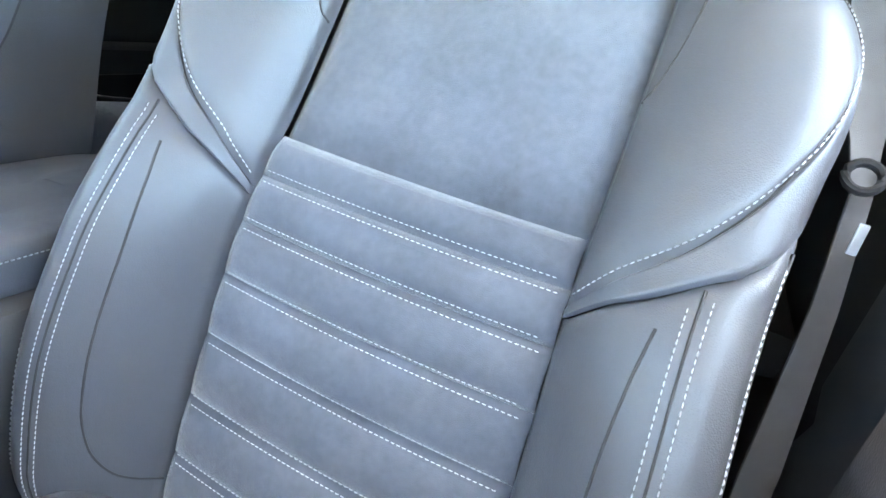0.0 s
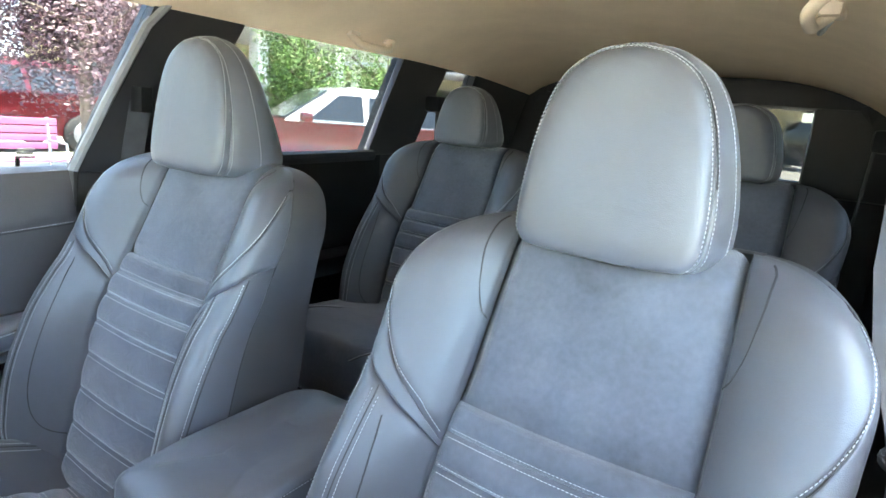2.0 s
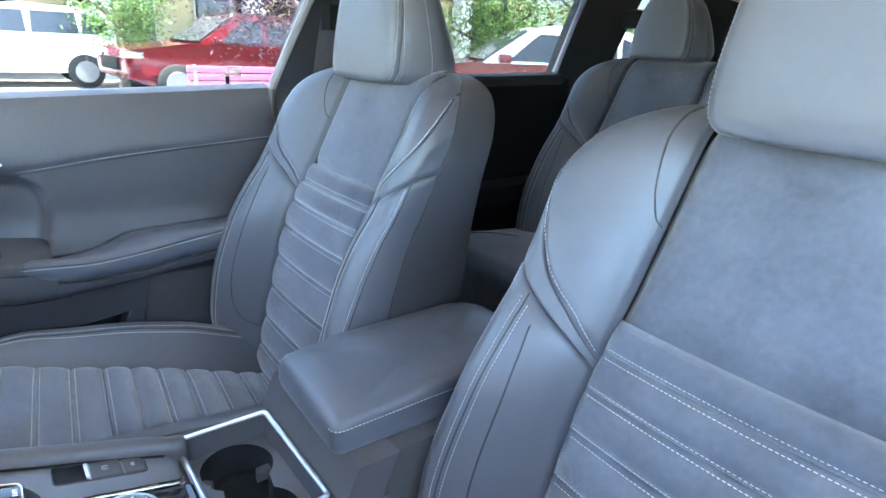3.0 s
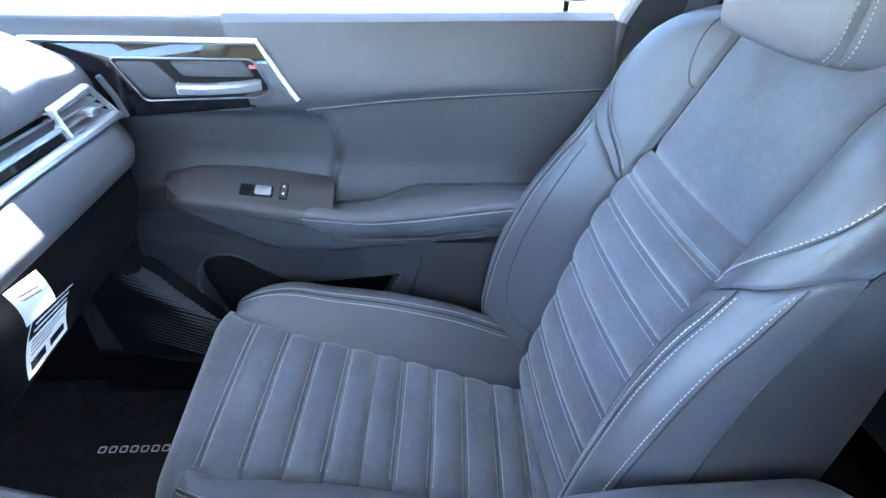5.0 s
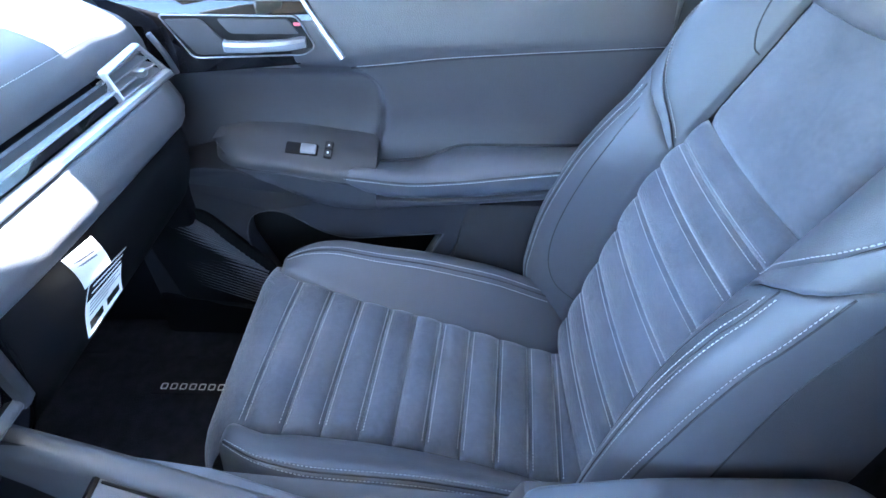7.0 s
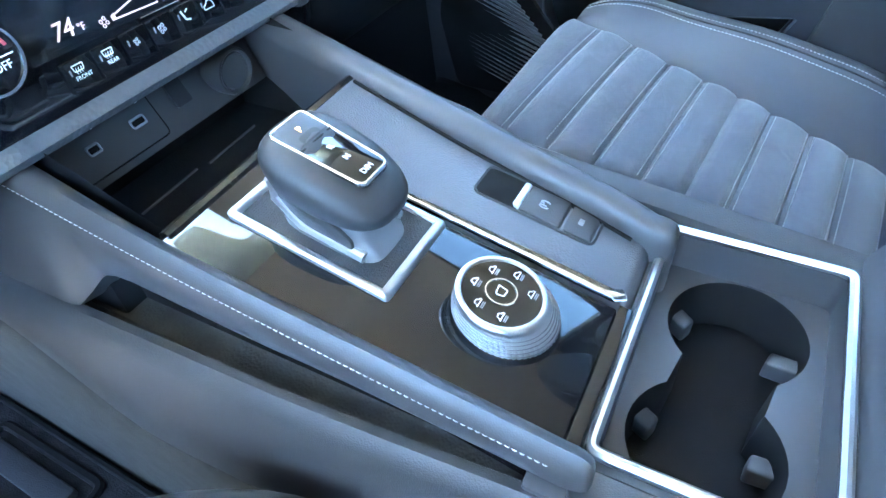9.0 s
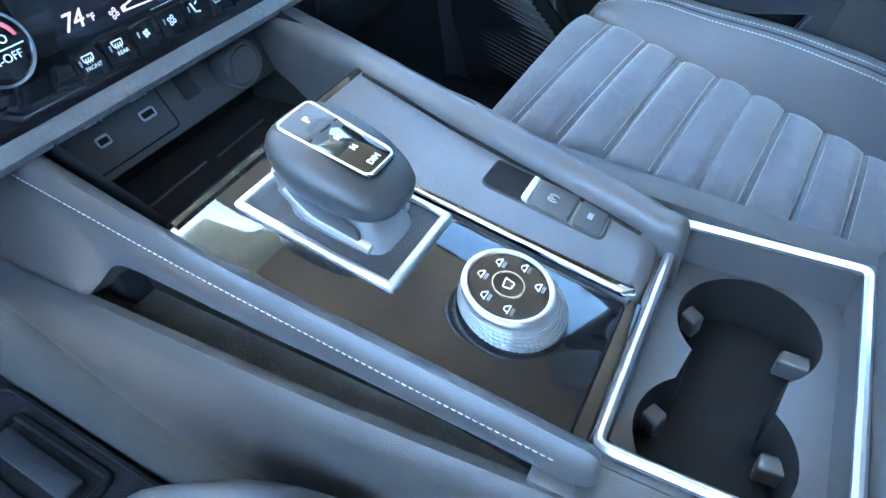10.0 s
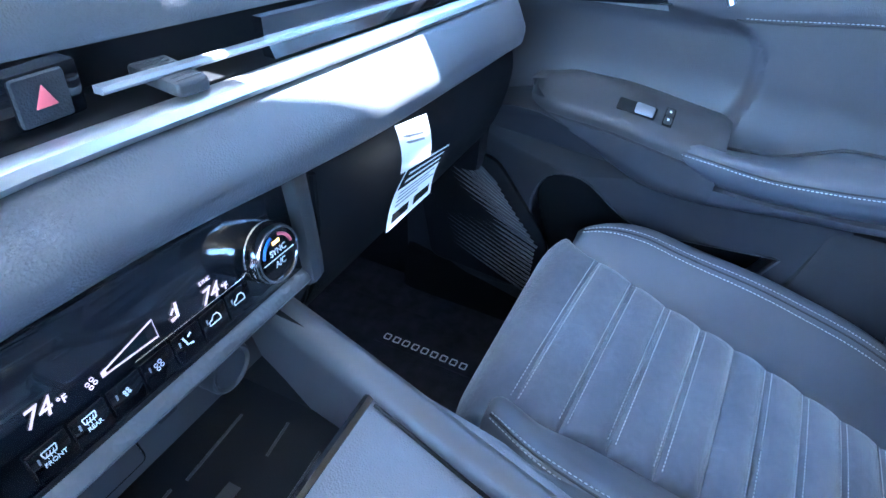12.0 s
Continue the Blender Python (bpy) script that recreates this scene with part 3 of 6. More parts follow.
for sg in (-1, 1):
    pil = structure("pillar_b", "dark plastic centre pillar trim with a belt slot", "pillar")
    strip_wall("upper_trim", "", [(.292, .742), (.34, .742), (.50, .745)], [(.43, 1.115), (.50, 1.115), (.655, 1.115)], .735, .655, PILLAR, sg, .05, pil)
    strip_wall("lower_trim", "", [(.275, .05), (.34, .05), (.50, .05)], [(.288, .74), (.34, .74), (.50, .74)], .725, .739, GREYPL, sg, .05, pil)
    part("door_seal", tube([(sg * .738, .272, .20), (sg * .742, .275, .60), (sg * .742, .285, .745), (sg * .715, .34, .88), (sg * .675, .41, 1.05), (sg * .66, .45, 1.10)], .010, 8), SEALM, pil, "pale grey door seal")
    pil = structure("pillar_c", "black plastic rear pillar trim", "pillar")
    strip_wall("upper_trim", "", [(1.20, .775), (1.30, .775), (1.44, .78)], [(1.262, 1.10), (1.34, 1.10), (1.52, 1.10)], .742, .66, PILLAR, sg, .05, pil)
    strip_wall("lower_trim", "", [(1.05, .05), (1.3, .05), (1.5, .05)], [(1.19, .774), (1.3, .774), (1.44, .779)], .72, .742, PILLAR, sg, .05, pil)
    pil = structure("pillar_d", "black plastic tailgate pillar trim", "pillar")
    strip_wall("upper_trim", "", [(1.70, .78), (2.0, .78), (2.3, .78)], [(1.70, 1.09), (1.95, 1.09), (2.22, 1.09)], .742, .655, PILLAR, sg, .05, pil)
    strip_wall("lower_trim", "", [(1.44, .05), (1.8, .05), (2.4, .05)], [(1.44, .779), (1.8, .779), (2.3, .779)], .70, .742, PILLAR, sg, .05, pil)
    strip_wall("window_header", "", [(1.52, 1.075), (1.6, 1.08), (1.71, 1.085)], [(1.52, 1.10), (1.6, 1.10), (1.71, 1.10)], .67, .655, PILLAR, sg, .05, pil)
    pil = structure("pillar_a", "dark windscreen pillar trim", "pillar")
    part("upper_trim", tube([(sg * .76, -.98, .735), (sg * .735, -.75, .86), (sg * .70, -.55, .98), (sg * .67, -.35, 1.08), (sg * .665, -.2, 1.115)], .045, 10), PILLAR, pil)
    rail = structure("roof_rail_trim", "dark trim above the side windows", "trim")
    part("rail", tube([(sg * .695, -.3, 1.105), (sg * .69, .3, 1.125), (sg * .69, .9, 1.125), (sg * .69, 1.5, 1.115), (sg * .685, 2.2, 1.09)], .028, 8), PILLAR, rail)

tail = structure("tailgate", "dark tailgate trim around a bright rear window", "tailgate")
part("lower_trim", box(-.74, .74, 2.3, 2.42, .0, .80, .02), PILLAR, tail)
part("upper_trim", box(-.68, .68, 2.18, 2.30, 1.06, 1.16, .03), PILLAR, tail)
for sg in (-1, 1):
    part("corner_trim", box(sg * .60 - .155, sg * .60 + .155, 2.19, 2.29, .76, 1.12, .03), PILLAR, tail)
    part("side_trim", tube([(sg * .70, 2.33, .78), (sg * .66, 2.27, .95), (sg * .60, 2.23, 1.10)], .06, 8), PILLAR, tail)

# windows
win = structure("window_1", "side and rear car windows, some tinted to dim the cabin", "window")


def pane(name, pts, parent, glass=None, shade=False):
    bm = bmesh.new()
    vs = [bm.verts.new(p) for p in pts]
    bm.faces.new(vs)
    ex = bmesh.ops.extrude_face_region(bm, geom=bm.faces[:])
    n = (Vector(pts[1]) - Vector(pts[0])).cross(Vector(pts[2]) - Vector(pts[0])).normalized()
    for v in ex["geom"]:
        if isinstance(v, bmesh.types.BMVert):
            v.co += n * .004
    ob = part(name, bm, glass or GLASS, parent, smooth=False)
    ob.visible_shadow = shade
    return ob


pane("windscreen", [(-.74, -1.02, .74), (.74, -1.02, .74), (.63, -.40, 1.10), (-.63, -.40, 1.10)], win)
pane("front_side_pane", [(-.765, -.75, .72), (-.765, .29, .74), (-.69, .44, 1.10), (-.69, -.40, 1.08)], win, TINT, True)
for sg in (-1, 1):
    pane("rear_side_pane", [(sg * .765, .50, .75), (sg * .765, 1.19, .765), (sg * .69, 1.26, 1.10), (sg * .69, .64, 1.10)], win, REARTINT if sg < 0 else DEEPTINT, True)
    pane("quarter_pane", [(sg * .76, 1.45, .78), (sg * .76, 1.70, .78), (sg * .69, 1.70, 1.09), (sg * .69, 1.52, 1.09)], win, PRIVACY, True)
pane("rear_pane", [(-.70, 2.36, .80), (.70, 2.36, .80), (.62, 2.25, 1.08), (-.62, 2.25, 1.08)], win, DEEPTINT, True)

# small printed notice on the front passenger pane, as plain bars
for k in range(3):
    part("notice_bar", box(-.7570, -.7562, 0.190 + .002 * k, 0.224 - .004 * (k % 2), 0.769 + 0.0077 * k, 0.769 + 0.0077 * (k + .62)), LEGEND, win)

# grab handles on the roof rails
for sg, gy in ((-1, 1.03), (1, .80)):
    gh = thing("grab_handle", "beige folding roof grab handle above the rear window", "grab handle", (sg * (.612 if sg < 0 else .50), gy, 1.125 if sg < 0 else 1.15), "grab handles")
    part("grip", tube([(sg * .012, -.082, .000), (sg * -.008, -.080, -.016), (sg * -.020, -.066, -.030), (sg * -.022, -.04, -.034), (sg * -.022, .04, -.034), (sg * -.020, .066, -.030), (sg * -.008, .080, -.016), (sg * .012, .082, .000)], .010, 10), TRIMB, gh, "beige plastic grip")
    for dy in (-.075, .075):
        part("mount", box(-.016, .016, dy - .020, dy + .020, -.012, .022, .006), TRIMB, gh)
ch = thing("coat_hook", "chrome and beige coat hook bracket on the headliner", "hook", (.50, .93, 1.158))
part("mount", box(-.02, .02, -.03, .03, -.012, .02, .006), TRIMB, ch)
part("hook", tube([(0, -.02, -.012), (-.01, -.02, -.03), (-.012, .0, -.036), (-.01, .02, -.03), (0, .02, -.012)], .005, 8), STEEL, ch)

# ---- passenger door ----
door = structure("door_1", "closed front passenger door in grey vinyl with armrest", "door")
SEAMZ = spline([-.6, -.21, -.057, .233, .4], [.578, .600, .618, .640, .652])


SCOOP = spline([.42, .434, .483, .525, .559, .584, .60, .62], [-.19, -.182, -.168, -.160, -.165, -.186, -.209, -.25])


def door_x(y, z):
    """Inner face of the door by height: sill out, armrest zone in."""
    k = spline([.05, .36, .41, .45, .52, .62, .70, .76], [-.738, -.738, -.708, -.702, -.712, -.712, -.728, -.748])
    scoop = .030 * sstep((SCOOP(z) - y) / .020) ** .7 * sstep((.606 - z) / .035) * sstep((z - .40) / .03)
    return k(z) - .02 * sstep((-.42 - y) / .2) - scoop


def f(s, t):
    y = -.31 + .585 * s
    z0, z1 = SEAMZ(y), SILL(y)
    z = z0 + (z1 - z0) * min(t / .86, 1)
    x = door_x(y, z) + .006 * sstep(t * 8)
    if t > .86:
        k = (t - .86) / .14
        x -= .05 * k
        z += .006 * math.sin(k * math.pi)
    y -= .045 * (1 - s) ** 3 * (t - .3)
    return (x, y, z)


part("upper_panel", sheet(f, list(np.linspace(0, 1, 30)), steps(14)), DOORV, door, "soft grey door top panel")
part("main_panel", sheet(lambda s, t: (door_x(-.72 + .99 * s, .05 + (SEAMZ(-.72 + .99 * s) - .05) * t), -.72 + .99 * s, .05 + (SEAMZ(-.72 + .99 * s) - .05) * t),
                         list(np.linspace(0, 1, 170)), list(np.linspace(0, 1, 80))), DOORV, door)
part("front_sill", sheet(lambda s, t: (-.725 - .05 * t ** 2, -.78 + .47 * s, .692 + (SILL(-.78 + .47 * s) - .692) * min(1, t * 1.5)),
                         list(np.linspace(0, 1, 16)), list(np.linspace(0, 1, 8))), PLASTIC, door)
part("door_shell", box(-.83, -.775, -.85, .30, .0, .70), WHITEPAINT, door)
stitches("stitching", [(door_x(y, SEAMZ(y)) + .008, y, SEAMZ(y) + .004) for y in np.linspace(-.205, .268, 40)], door, up=(1, 0, .2))
part("seam", tube([(door_x(y, SEAMZ(y)) + .001, y, SEAMZ(y) - .001) for y in np.linspace(-.215, .272, 40)], .0016), SEAM, door)
# armrest pad
AT = spline([-.25, -.24, -.21, -.12, -.05, .04, .135, .29], [.452, .457, .4575, .453, .458, .470, .482, .498])
AK = spline([-.25, -.18, -.11, -.071, -.033, .043, .29], [.445, .440, .446, .461, .474, .476, .482])
AB = spline([-.25, -.241, -.199, -.144, -.05, .042, .133, .29], [.446, .444, .418, .410, .413, .422, .437, .458])
AX = spline([-.25, -.245, -.235, -.20, -.12, 0, .3], [-.640, -.632, -.624, -.616, -.612, -.612, -.614])


def pad_loop(y):
    zt, zb, zk, xf = AT(y), AB(y), AK(y), AX(y)
    h = zt - zb
    return [(-.72, y, zk), (-.698, y, zk - .001), (-.690, y, zk + .002), ((xf - .69) / 2, y, (zt + zk) / 2 + .006), (xf - .022, y, zt + .004), (xf - .010, y, zt + .0025), (xf - .003, y, zt - .001), (xf - .0016, y, zt - .0035), (xf, y, zt - .006),
            (xf + .001, y, zt - h * .45), (xf - .004, y, zt - h * .72), (xf - .014, y, zb + h * .06), (xf - .030, y, zb), (-.72, y, zb)]


part("armrest_pad", rings([pad_loop(y) for y in [-.25, -.248, -.244, -.238, -.23, -.215, -.19, -.16, -.12, -.09, -.07, -.05, -.03, 0, .05, .1, .2, .285]]), LEATHER, door, "padded grey leather armrest")
part("seam", tube([(AX(y) - .0008, y, AT(y) - .0036) for y in np.linspace(-.243, .28, 50)], .0012), SEAM, door)
stitches("stitching", [(AX(y) + .0008, y, AT(y) - .0072) for y in np.linspace(-.24, .28, 50)], door, up=(1, 0, .3), w=.0007)
part("pad_support", rings([[(-.72, y, AB(y) + .012), (-.640, y, AB(y) + .012), (-.6225, y, AB(y) - .002), (-.6235, y, z + .014), (-.629, y, z + .006), (-.639, y, z), (-.72, y, z)] for y, z in ((-.1765, .381), (-.10, .390), (0, .398), (.1, .408), (.285, .43))]), DOORV, door)
# dark tube paints the shade in the crease where pad meets door
part("seam", tube([(-.6995, y, AK(y) + .0005) for y in np.linspace(-.185, .28, 40)], .0022), SEAM, door)
# switch panel with a rounded front end
SWX = spline([-.455, -.445, -.43, -.41, -.38, -.32, -.25, -.175], [-.700, -.675, -.657, -.645, -.635, -.627, -.621, -.620])
SWT = spline([-.455, -.425, -.40, -.334, -.241, -.175], [.480, .486, .492, .492, .481, .472])
SWB = spline([-.455, -.42, -.379, -.317, -.252, -.194, -.175], [.472, .458, .433, .404, .383, .380, .381])


def switch_loop(y):
    x, zt, zb = SWX(y), SWT(y), SWB(y)
    zf = zt - .020
    zs = zf - .016
    return [(-.735, y, zt - .001), (-.69, y, zt), (x - .010, y, zf + .002), (x - .004, y, zf), (x - .0005, y, zf - .004), (x + .001, y, zf - .009), (x + .0005, y, zs), (x - .0022, y, zs - .002),
            (x + .0005, y, zs - .004), (x - .002, y, (zs + zb) / 2 - .006), (x - .008, y, zb + .008), (x - .018, y, zb), (-.735, y, zb)]


part("switch_panel", rings([switch_loop(y) for y in (-.455, -.452, -.447, -.44, -.43, -.42, -.41, -.40, -.38, -.35, -.32, -.28, -.25, -.21, -.178, -.176)]), GREYPL, door, "grey plastic window switch panel")
part("seam", tube([(SWX(y) - .0012, y, SWT(y) - .0382) for y in np.linspace(-.445, -.18, 30)], .0014), SEAM, door)
SZ = lambda a, b, h: (a, b, SWT(b) + h + .0006 - .018 * (a + .69) / (SWX(b) + .68))
part("switch_well", slab(rounded([(-.673, -.324), (-.650, -.324), (-.650, -.272), (-.673, -.272)], .003), SZ, .0012, .0003), INK, door, "black switch well")
part("window_switch", slab(rounded([(-.671, -.300), (-.652, -.300), (-.652, -.275), (-.671, -.275)], .003), SZ, .0034, .0012), STEEL, door, "silver-topped window switch")
part("lock_well", slab(rounded([(-.684, -.262), (-.648, -.262), (-.648, -.249), (-.684, -.249)], .002), SZ, .0010, .0003), INK, door)
for xx in (-.674, -.658):
    part("lock_switch", slab(rounded([(xx - .007, -.2605), (xx + .007, -.2605), (xx + .007, -.2505), (xx - .007, -.2505)], .002), SZ, .0028, .0010), GREYPL, door)
    part("lock_mark", slab([(xx - .002, -.2570), (xx + .002, -.2570), (xx + .002, -.2540), (xx - .002, -.2540)], SZ, .0031, .0001), LEGEND, door)
# lower door body with the opening of the map pocket
DX = lambda y, z: -.662 + .11 * (z - .2) - .22 * max(0, -.44 - y)
body = rounded([(-.66, .05), (-.66, .30), (-.545, .425), (-.44, .462), (-.25, .400), (.0, .402), (-.06, .25), (-.09, .05)], [.01, .05, .04, .04, .02, .004, .01, .01])
mouth = rounded([(-.36, .12), (-.420, .30), (-.398, .362), (-.345, .372), (-.255, .304), (-.062, .326), (-.10, .24), (-.12, .12)], [.04, .06, .035, .04, .05, .004, .004, .02])
bm = bmesh.new()
for lp in (body, mouth):
    vs = [bm.verts.new((DX(p.x, p.y), p.x, p.y)) for p in lp]
    for i in range(len(vs)):
        bm.edges.new((vs[i], vs[(i + 1) % len(vs)]))
bmesh.ops.triangle_fill(bm, edges=bm.edges[:], use_beauty=True)
part("door_body", bm, LOWDOOR, door, "lower door moulding, darkened for footwell shade", smooth=False)
part("body_rim", rings([[(DX(p.x, p.y) - d, p.x, p.y) for p in body] for d in (0, .1)], False, False), PLASTIC, door)
part("pocket_lip", rings([[(DX(p.x, p.y) + d, p.x + k * (.25 + p.x), p.y + k * (.25 - p.y)) for p in mouth] for d, k in ((-.001, -.02), (.0015, -.008), (.001, .01), (-.004, .018), (-.014, .02), (-.05, .02))], False, False), DOORV, door, "rounded pocket edge")
part("map_pocket", box(-.734, -.722, -.46, -.04, .08, .40, .004), DARKPL, door, "dark open map pocket")
part("door_rear_panel", box(-.71, -.640, -.045, .27, .06, .395, .012, shape=lambda p: Vector((p.x, p.y + (.022 - .38 * (.4 - p.z) * (p.z > .2) - .06 * (p.z < .2)) * (p.y < .1), p.z))), LOWDOOR, door)
# loudspeaker grille of slanting slats
SPK = rounded([(-.57, .352), (-.478, .362), (-.372, .235), (-.385, .12), (-.60, .10), (-.63, .25)], [.03, .025, .03, .02, .02, .03])
# panel colour is taken down to black for the shade under the dash
sp = part("speaker_panel", slab(SPK, lambda a, b, h: (DX(a, b) + h, a, b), .008, .004), DARKPL, door, "loudspeaker grille, blackened for footwell shade")
for i in range(24):
    z = .130 + i * .0088
    y1 = -.384 + .02 * (z - .12) if z < .235 else -.378 - (z - .235) * .83
    y0 = -.60 if z < .25 else -.615 + (z - .25) * .55
    part("slat", tube([(DX(y0, z) + .009, y0, z + .040), (DX(y1, z) + .009, y1 - .012, z - .012)], .0022, 5), SLAT, sp)
# handle bezel
hz = [(-.60, .698), (-.285, .702), (-.230, .619), (-.30, .602), (-.49, .582), (-.545, .60)]
part("handle_bezel", slab(rounded(hz, .008), lambda a, b, h: (-.722 + h + .25 * max(0, b - .66) * -1, a, b), .014, .003), GLOSS, door, "gloss black handle surround")
part("bezel_trim", tube([(-.712, -.62, .697), (-.715, -.45, .6995), (-.717, -.283, .7015), (-.708, -.256, .662), (-.702, -.226, .617)], .0052, 8), SILVER, door, "satin silver trim strip")
part("handle_cup", slab(rounded([(-.499, .674), (-.292, .677), (-.268, .632), (-.285, .621), (-.458, .611)], .010), lambda a, b, h: (-.709 + h, a, b), .0025, .001), DARKPL, door)
part("cup_rim", frame_bar(rounded([(-.501, .676), (-.290, .679), (-.265, .632), (-.284, .619), (-.459, .609)], .010), .0022, lambda a, b, h: (-.7085 + h, a, b), .0035, .001), STEEL, door, "thin grey rim of the handle recess")
part("cup_plate", slab(rounded([(-.492, .669), (-.435, .671), (-.388, .619), (-.452, .616)], .008), lambda a, b, h: (-.7075 + h, a, b), .004, .002), GREYPL, door)
part("door_handle", rings([[(-.702 + dx, y, z + .0085), (-.692 + dx, y, z + .0075), (-.688 + dx, y, z + .003), (-.690 + dx, y, z - .006), (-.697 + dx, y, z - .0085), (-.704 + dx, y, z - .006)]
                           for y, z, dx in ((-.405, .633, -.004), (-.40, .633, .002), (-.36, .634, .004), (-.31, .638, .003), (-.290, .640, -.002), (-.280, .640, -.01))]), STEEL, door, "satin silver pull handle")
part("lock_mark", box(-.7065, -.7045, -.296, -.286, .664, .669, .0005), RED, door)
part("cup_plate", slab(rounded([(-.412, .672), (-.305, .674), (-.288, .652), (-.395, .650)], .006), lambda a, b, h: (-.7075 + h, a, b), .003, .001), GREYPL, door)
part("lock_knob", tube([(-.775, .20, .735), (-.775, .20, .752), (-.775, .20, .756), (-.775, .20, .772)], .0045, 8), DARKPL, door)
part("lock_ring", tube([(-.775, .20, .740), (-.775, .20, .749)], .010, 10), DARKPL, door)

# plain inner side of the driver's door, unseen, kept shut to block low side light
dd = structure("door_3", "unseen closed driver door, plain dark vinyl, added to block low light", "door")
part("main_panel", sheet(lambda s, t: (.735 - .02 * math.sin(t * 3), -.78 + 1.05 * s, .03 + (SILL(-.78 + 1.05 * s) - .03) * t), list(np.linspace(0, 1, 20)), list(np.linspace(0, 1, 20))), DOORV, dd)
part("door_shell", box(.78, .83, -.85, .30, .0, .70), WHITEPAINT, dd)
pane("front_side_pane", [(.765, -.75, .72), (.765, .29, .74), (.69, .44, 1.10), (.69, -.40, 1.08)], win, GLASS)

# rear passenger and driver-side doors behind the seats
for sg in (-1, 1):
    rd = structure("door_2", "rear side door trim, blackened for the dim rear cabin", "door")
    # near-black colour carries the shade of the rear cabin
    part("main_panel", sheet(lambda s, t: (sg * (.70 + .03 * t - .03 * math.sin(t * 6) * (t < .6)), .40 + .85 * s + .0 * t, .05 + (SILL(.40 + .85 * s) - .05) * t),
                             list(np.linspace(0, 1, 12)), list(np.linspace(0, 1, 20))), DARKPL, rd)
    part("sill", tube([(sg * .742, .42, .752), (sg * .742, .8, .762), (sg * .742, 1.22, .772)], .02, 8), PILLAR, rd)
    part("armrest", box(-.715 if sg < 0 else .62, -.62 if sg < 0 else .715, .5, 1.1, .43, .49, .02), DARKPL, rd)
    part("seam", tube([(sg * .735, .45, .63), (sg * .735, 1.2, .665)], .0015), PILLAR, rd)
    part("door_shell", box(-.83 if sg < 0 else .775, -.775 if sg < 0 else .83, .33, 1.35, -.05, .72), WHITEPAINT, rd)

# ---- rear seats ----
for x in (-.34, .372):
    rs = thing("bench_seat", "dark grey leather rear seat with ribbed suede insert", "car seat", (x, .0, 0), "rear seats")
    for o in list(seat_d.children):
        nm = o.name.split(".")[0]
        if nm in ("insert_channel", "upper_panel", "lower_bolster", "wedge_panel", "shoulder_bolster", "side_gusset", "top_cover", "stitching", "seam", "rear_cover", "headrest_front", "headrest_rear", "headrest_post", "post_collar"):
            if nm in ("insert_channel", "stitching", "seam") and o.bound_box[6][2] < .36:
                continue
            c = o.copy()
            scene.collection.objects.link(c)
            c.parent = rs
            top = nm.startswith("head") or nm == "post_collar" or (nm == "stitching" and min(v[2] for v in o.bound_box) > .775)
            c.matrix_basis = Matrix.Translation((0, .835, .286 if top else .10)) @ Matrix.Diagonal((.78 if top else .92, .95, .71 if top else .92, 1))
    part("seat_cushion", box(-.26, .26, .62, 1.06, .24, .40, .045, 4, shape=lambda p: Vector((p.x, p.y, p.z - .08 * (p.y - .62)))), SUEDE, rs, "dark suede bench cushion")
mid = thing("bench_seat", "dark grey leather centre rear seat section", "car seat", (0.01, 0, 0), "rear seats")
part("backrest", box(-.115, .125, 1.07, 1.2, .3, .835, .025, 3, shape=lambda p: Vector((p.x, p.y + .3 * (p.z - .5), p.z))), LEATHER, mid)
part("seat_cushion", box(-.09, .11, .62, 1.06, .24, .39, .03, 3, shape=lambda p: Vector((p.x, p.y, p.z - .08 * (p.y - .62)))), LEATHER, mid)

# ---- seat belts ----
def belt(sg, ring, mid_pts, width):
    b = thing("seat_belt", "grey woven seat belt hanging from its pillar loop", "seat belt", group="front seat belts")
    bm = bmesh.new()
    rows = []
    for (x, y, z), (dx, dy), w in mid_pts:
        d = Vector((dx, dy, 0)).normalized() * w / 2
        n = Vector((-dy, dx, 0)).normalized() * .0008
        p = Vector((x, y, z))
        rows.append([bm.verts.new(q) for q in (p - d - n, p - n * 2.2, p + d - n, p + d + n, p + n * -.2, p - d + n)])
    for a, c in zip(rows, rows[1:]):
        for i in range(6):
            bm.faces.new((a[i], a[(i + 1) % 6], c[(i + 1) % 6], c[i]))
    part("webbing", bm, BELT, b, "grey ribbed webbing")
    part("pillar_loop", rings([[(ring[0] + a * .026 - sg * .0, ring[1] + c * .02, ring[2] + h) for a, c in ((-1, -.6), (-.6, -1), (.6, -1), (1, -.6), (1, .6), (.6, 1), (-.6, 1), (-1, .6))] for h in (-.022, -.016, .016, .03)]), DARKPL, b, "black plastic belt loop")
    part("height_adjuster", box(ring[0] - .022 + sg * .03, ring[0] + .022 + sg * .03, ring[1] + .01, ring[1] + .05, ring[2] - .03, ring[2] + .13, .012), PILLAR, b)
    return b


db = belt(1, (.625, .46, .958), [((.615, .44, .955), (1, .2), .018), ((.622, .43, .90), (1, .1), .030), ((.632, .40, .82), (1, .1), .044), ((.642, .36, .75), (1, .2), .040),
                                 ((.650, .31, .70), (1, .6), .024), ((.655, .285, .672), (1, .8), .018), ((.662, .27, .60), (1, .6), .020), ((.668, .25, .48), (.8, .6), .034), ((.675, .22, .30), (.6, .8), .046), ((.68, .2, .12), (.4, .9), .046)], .045)
part("latch_plate", box(.656, .662, .262, .2642, .640, .660, .001), STEEL, db, "chrome latch plate")
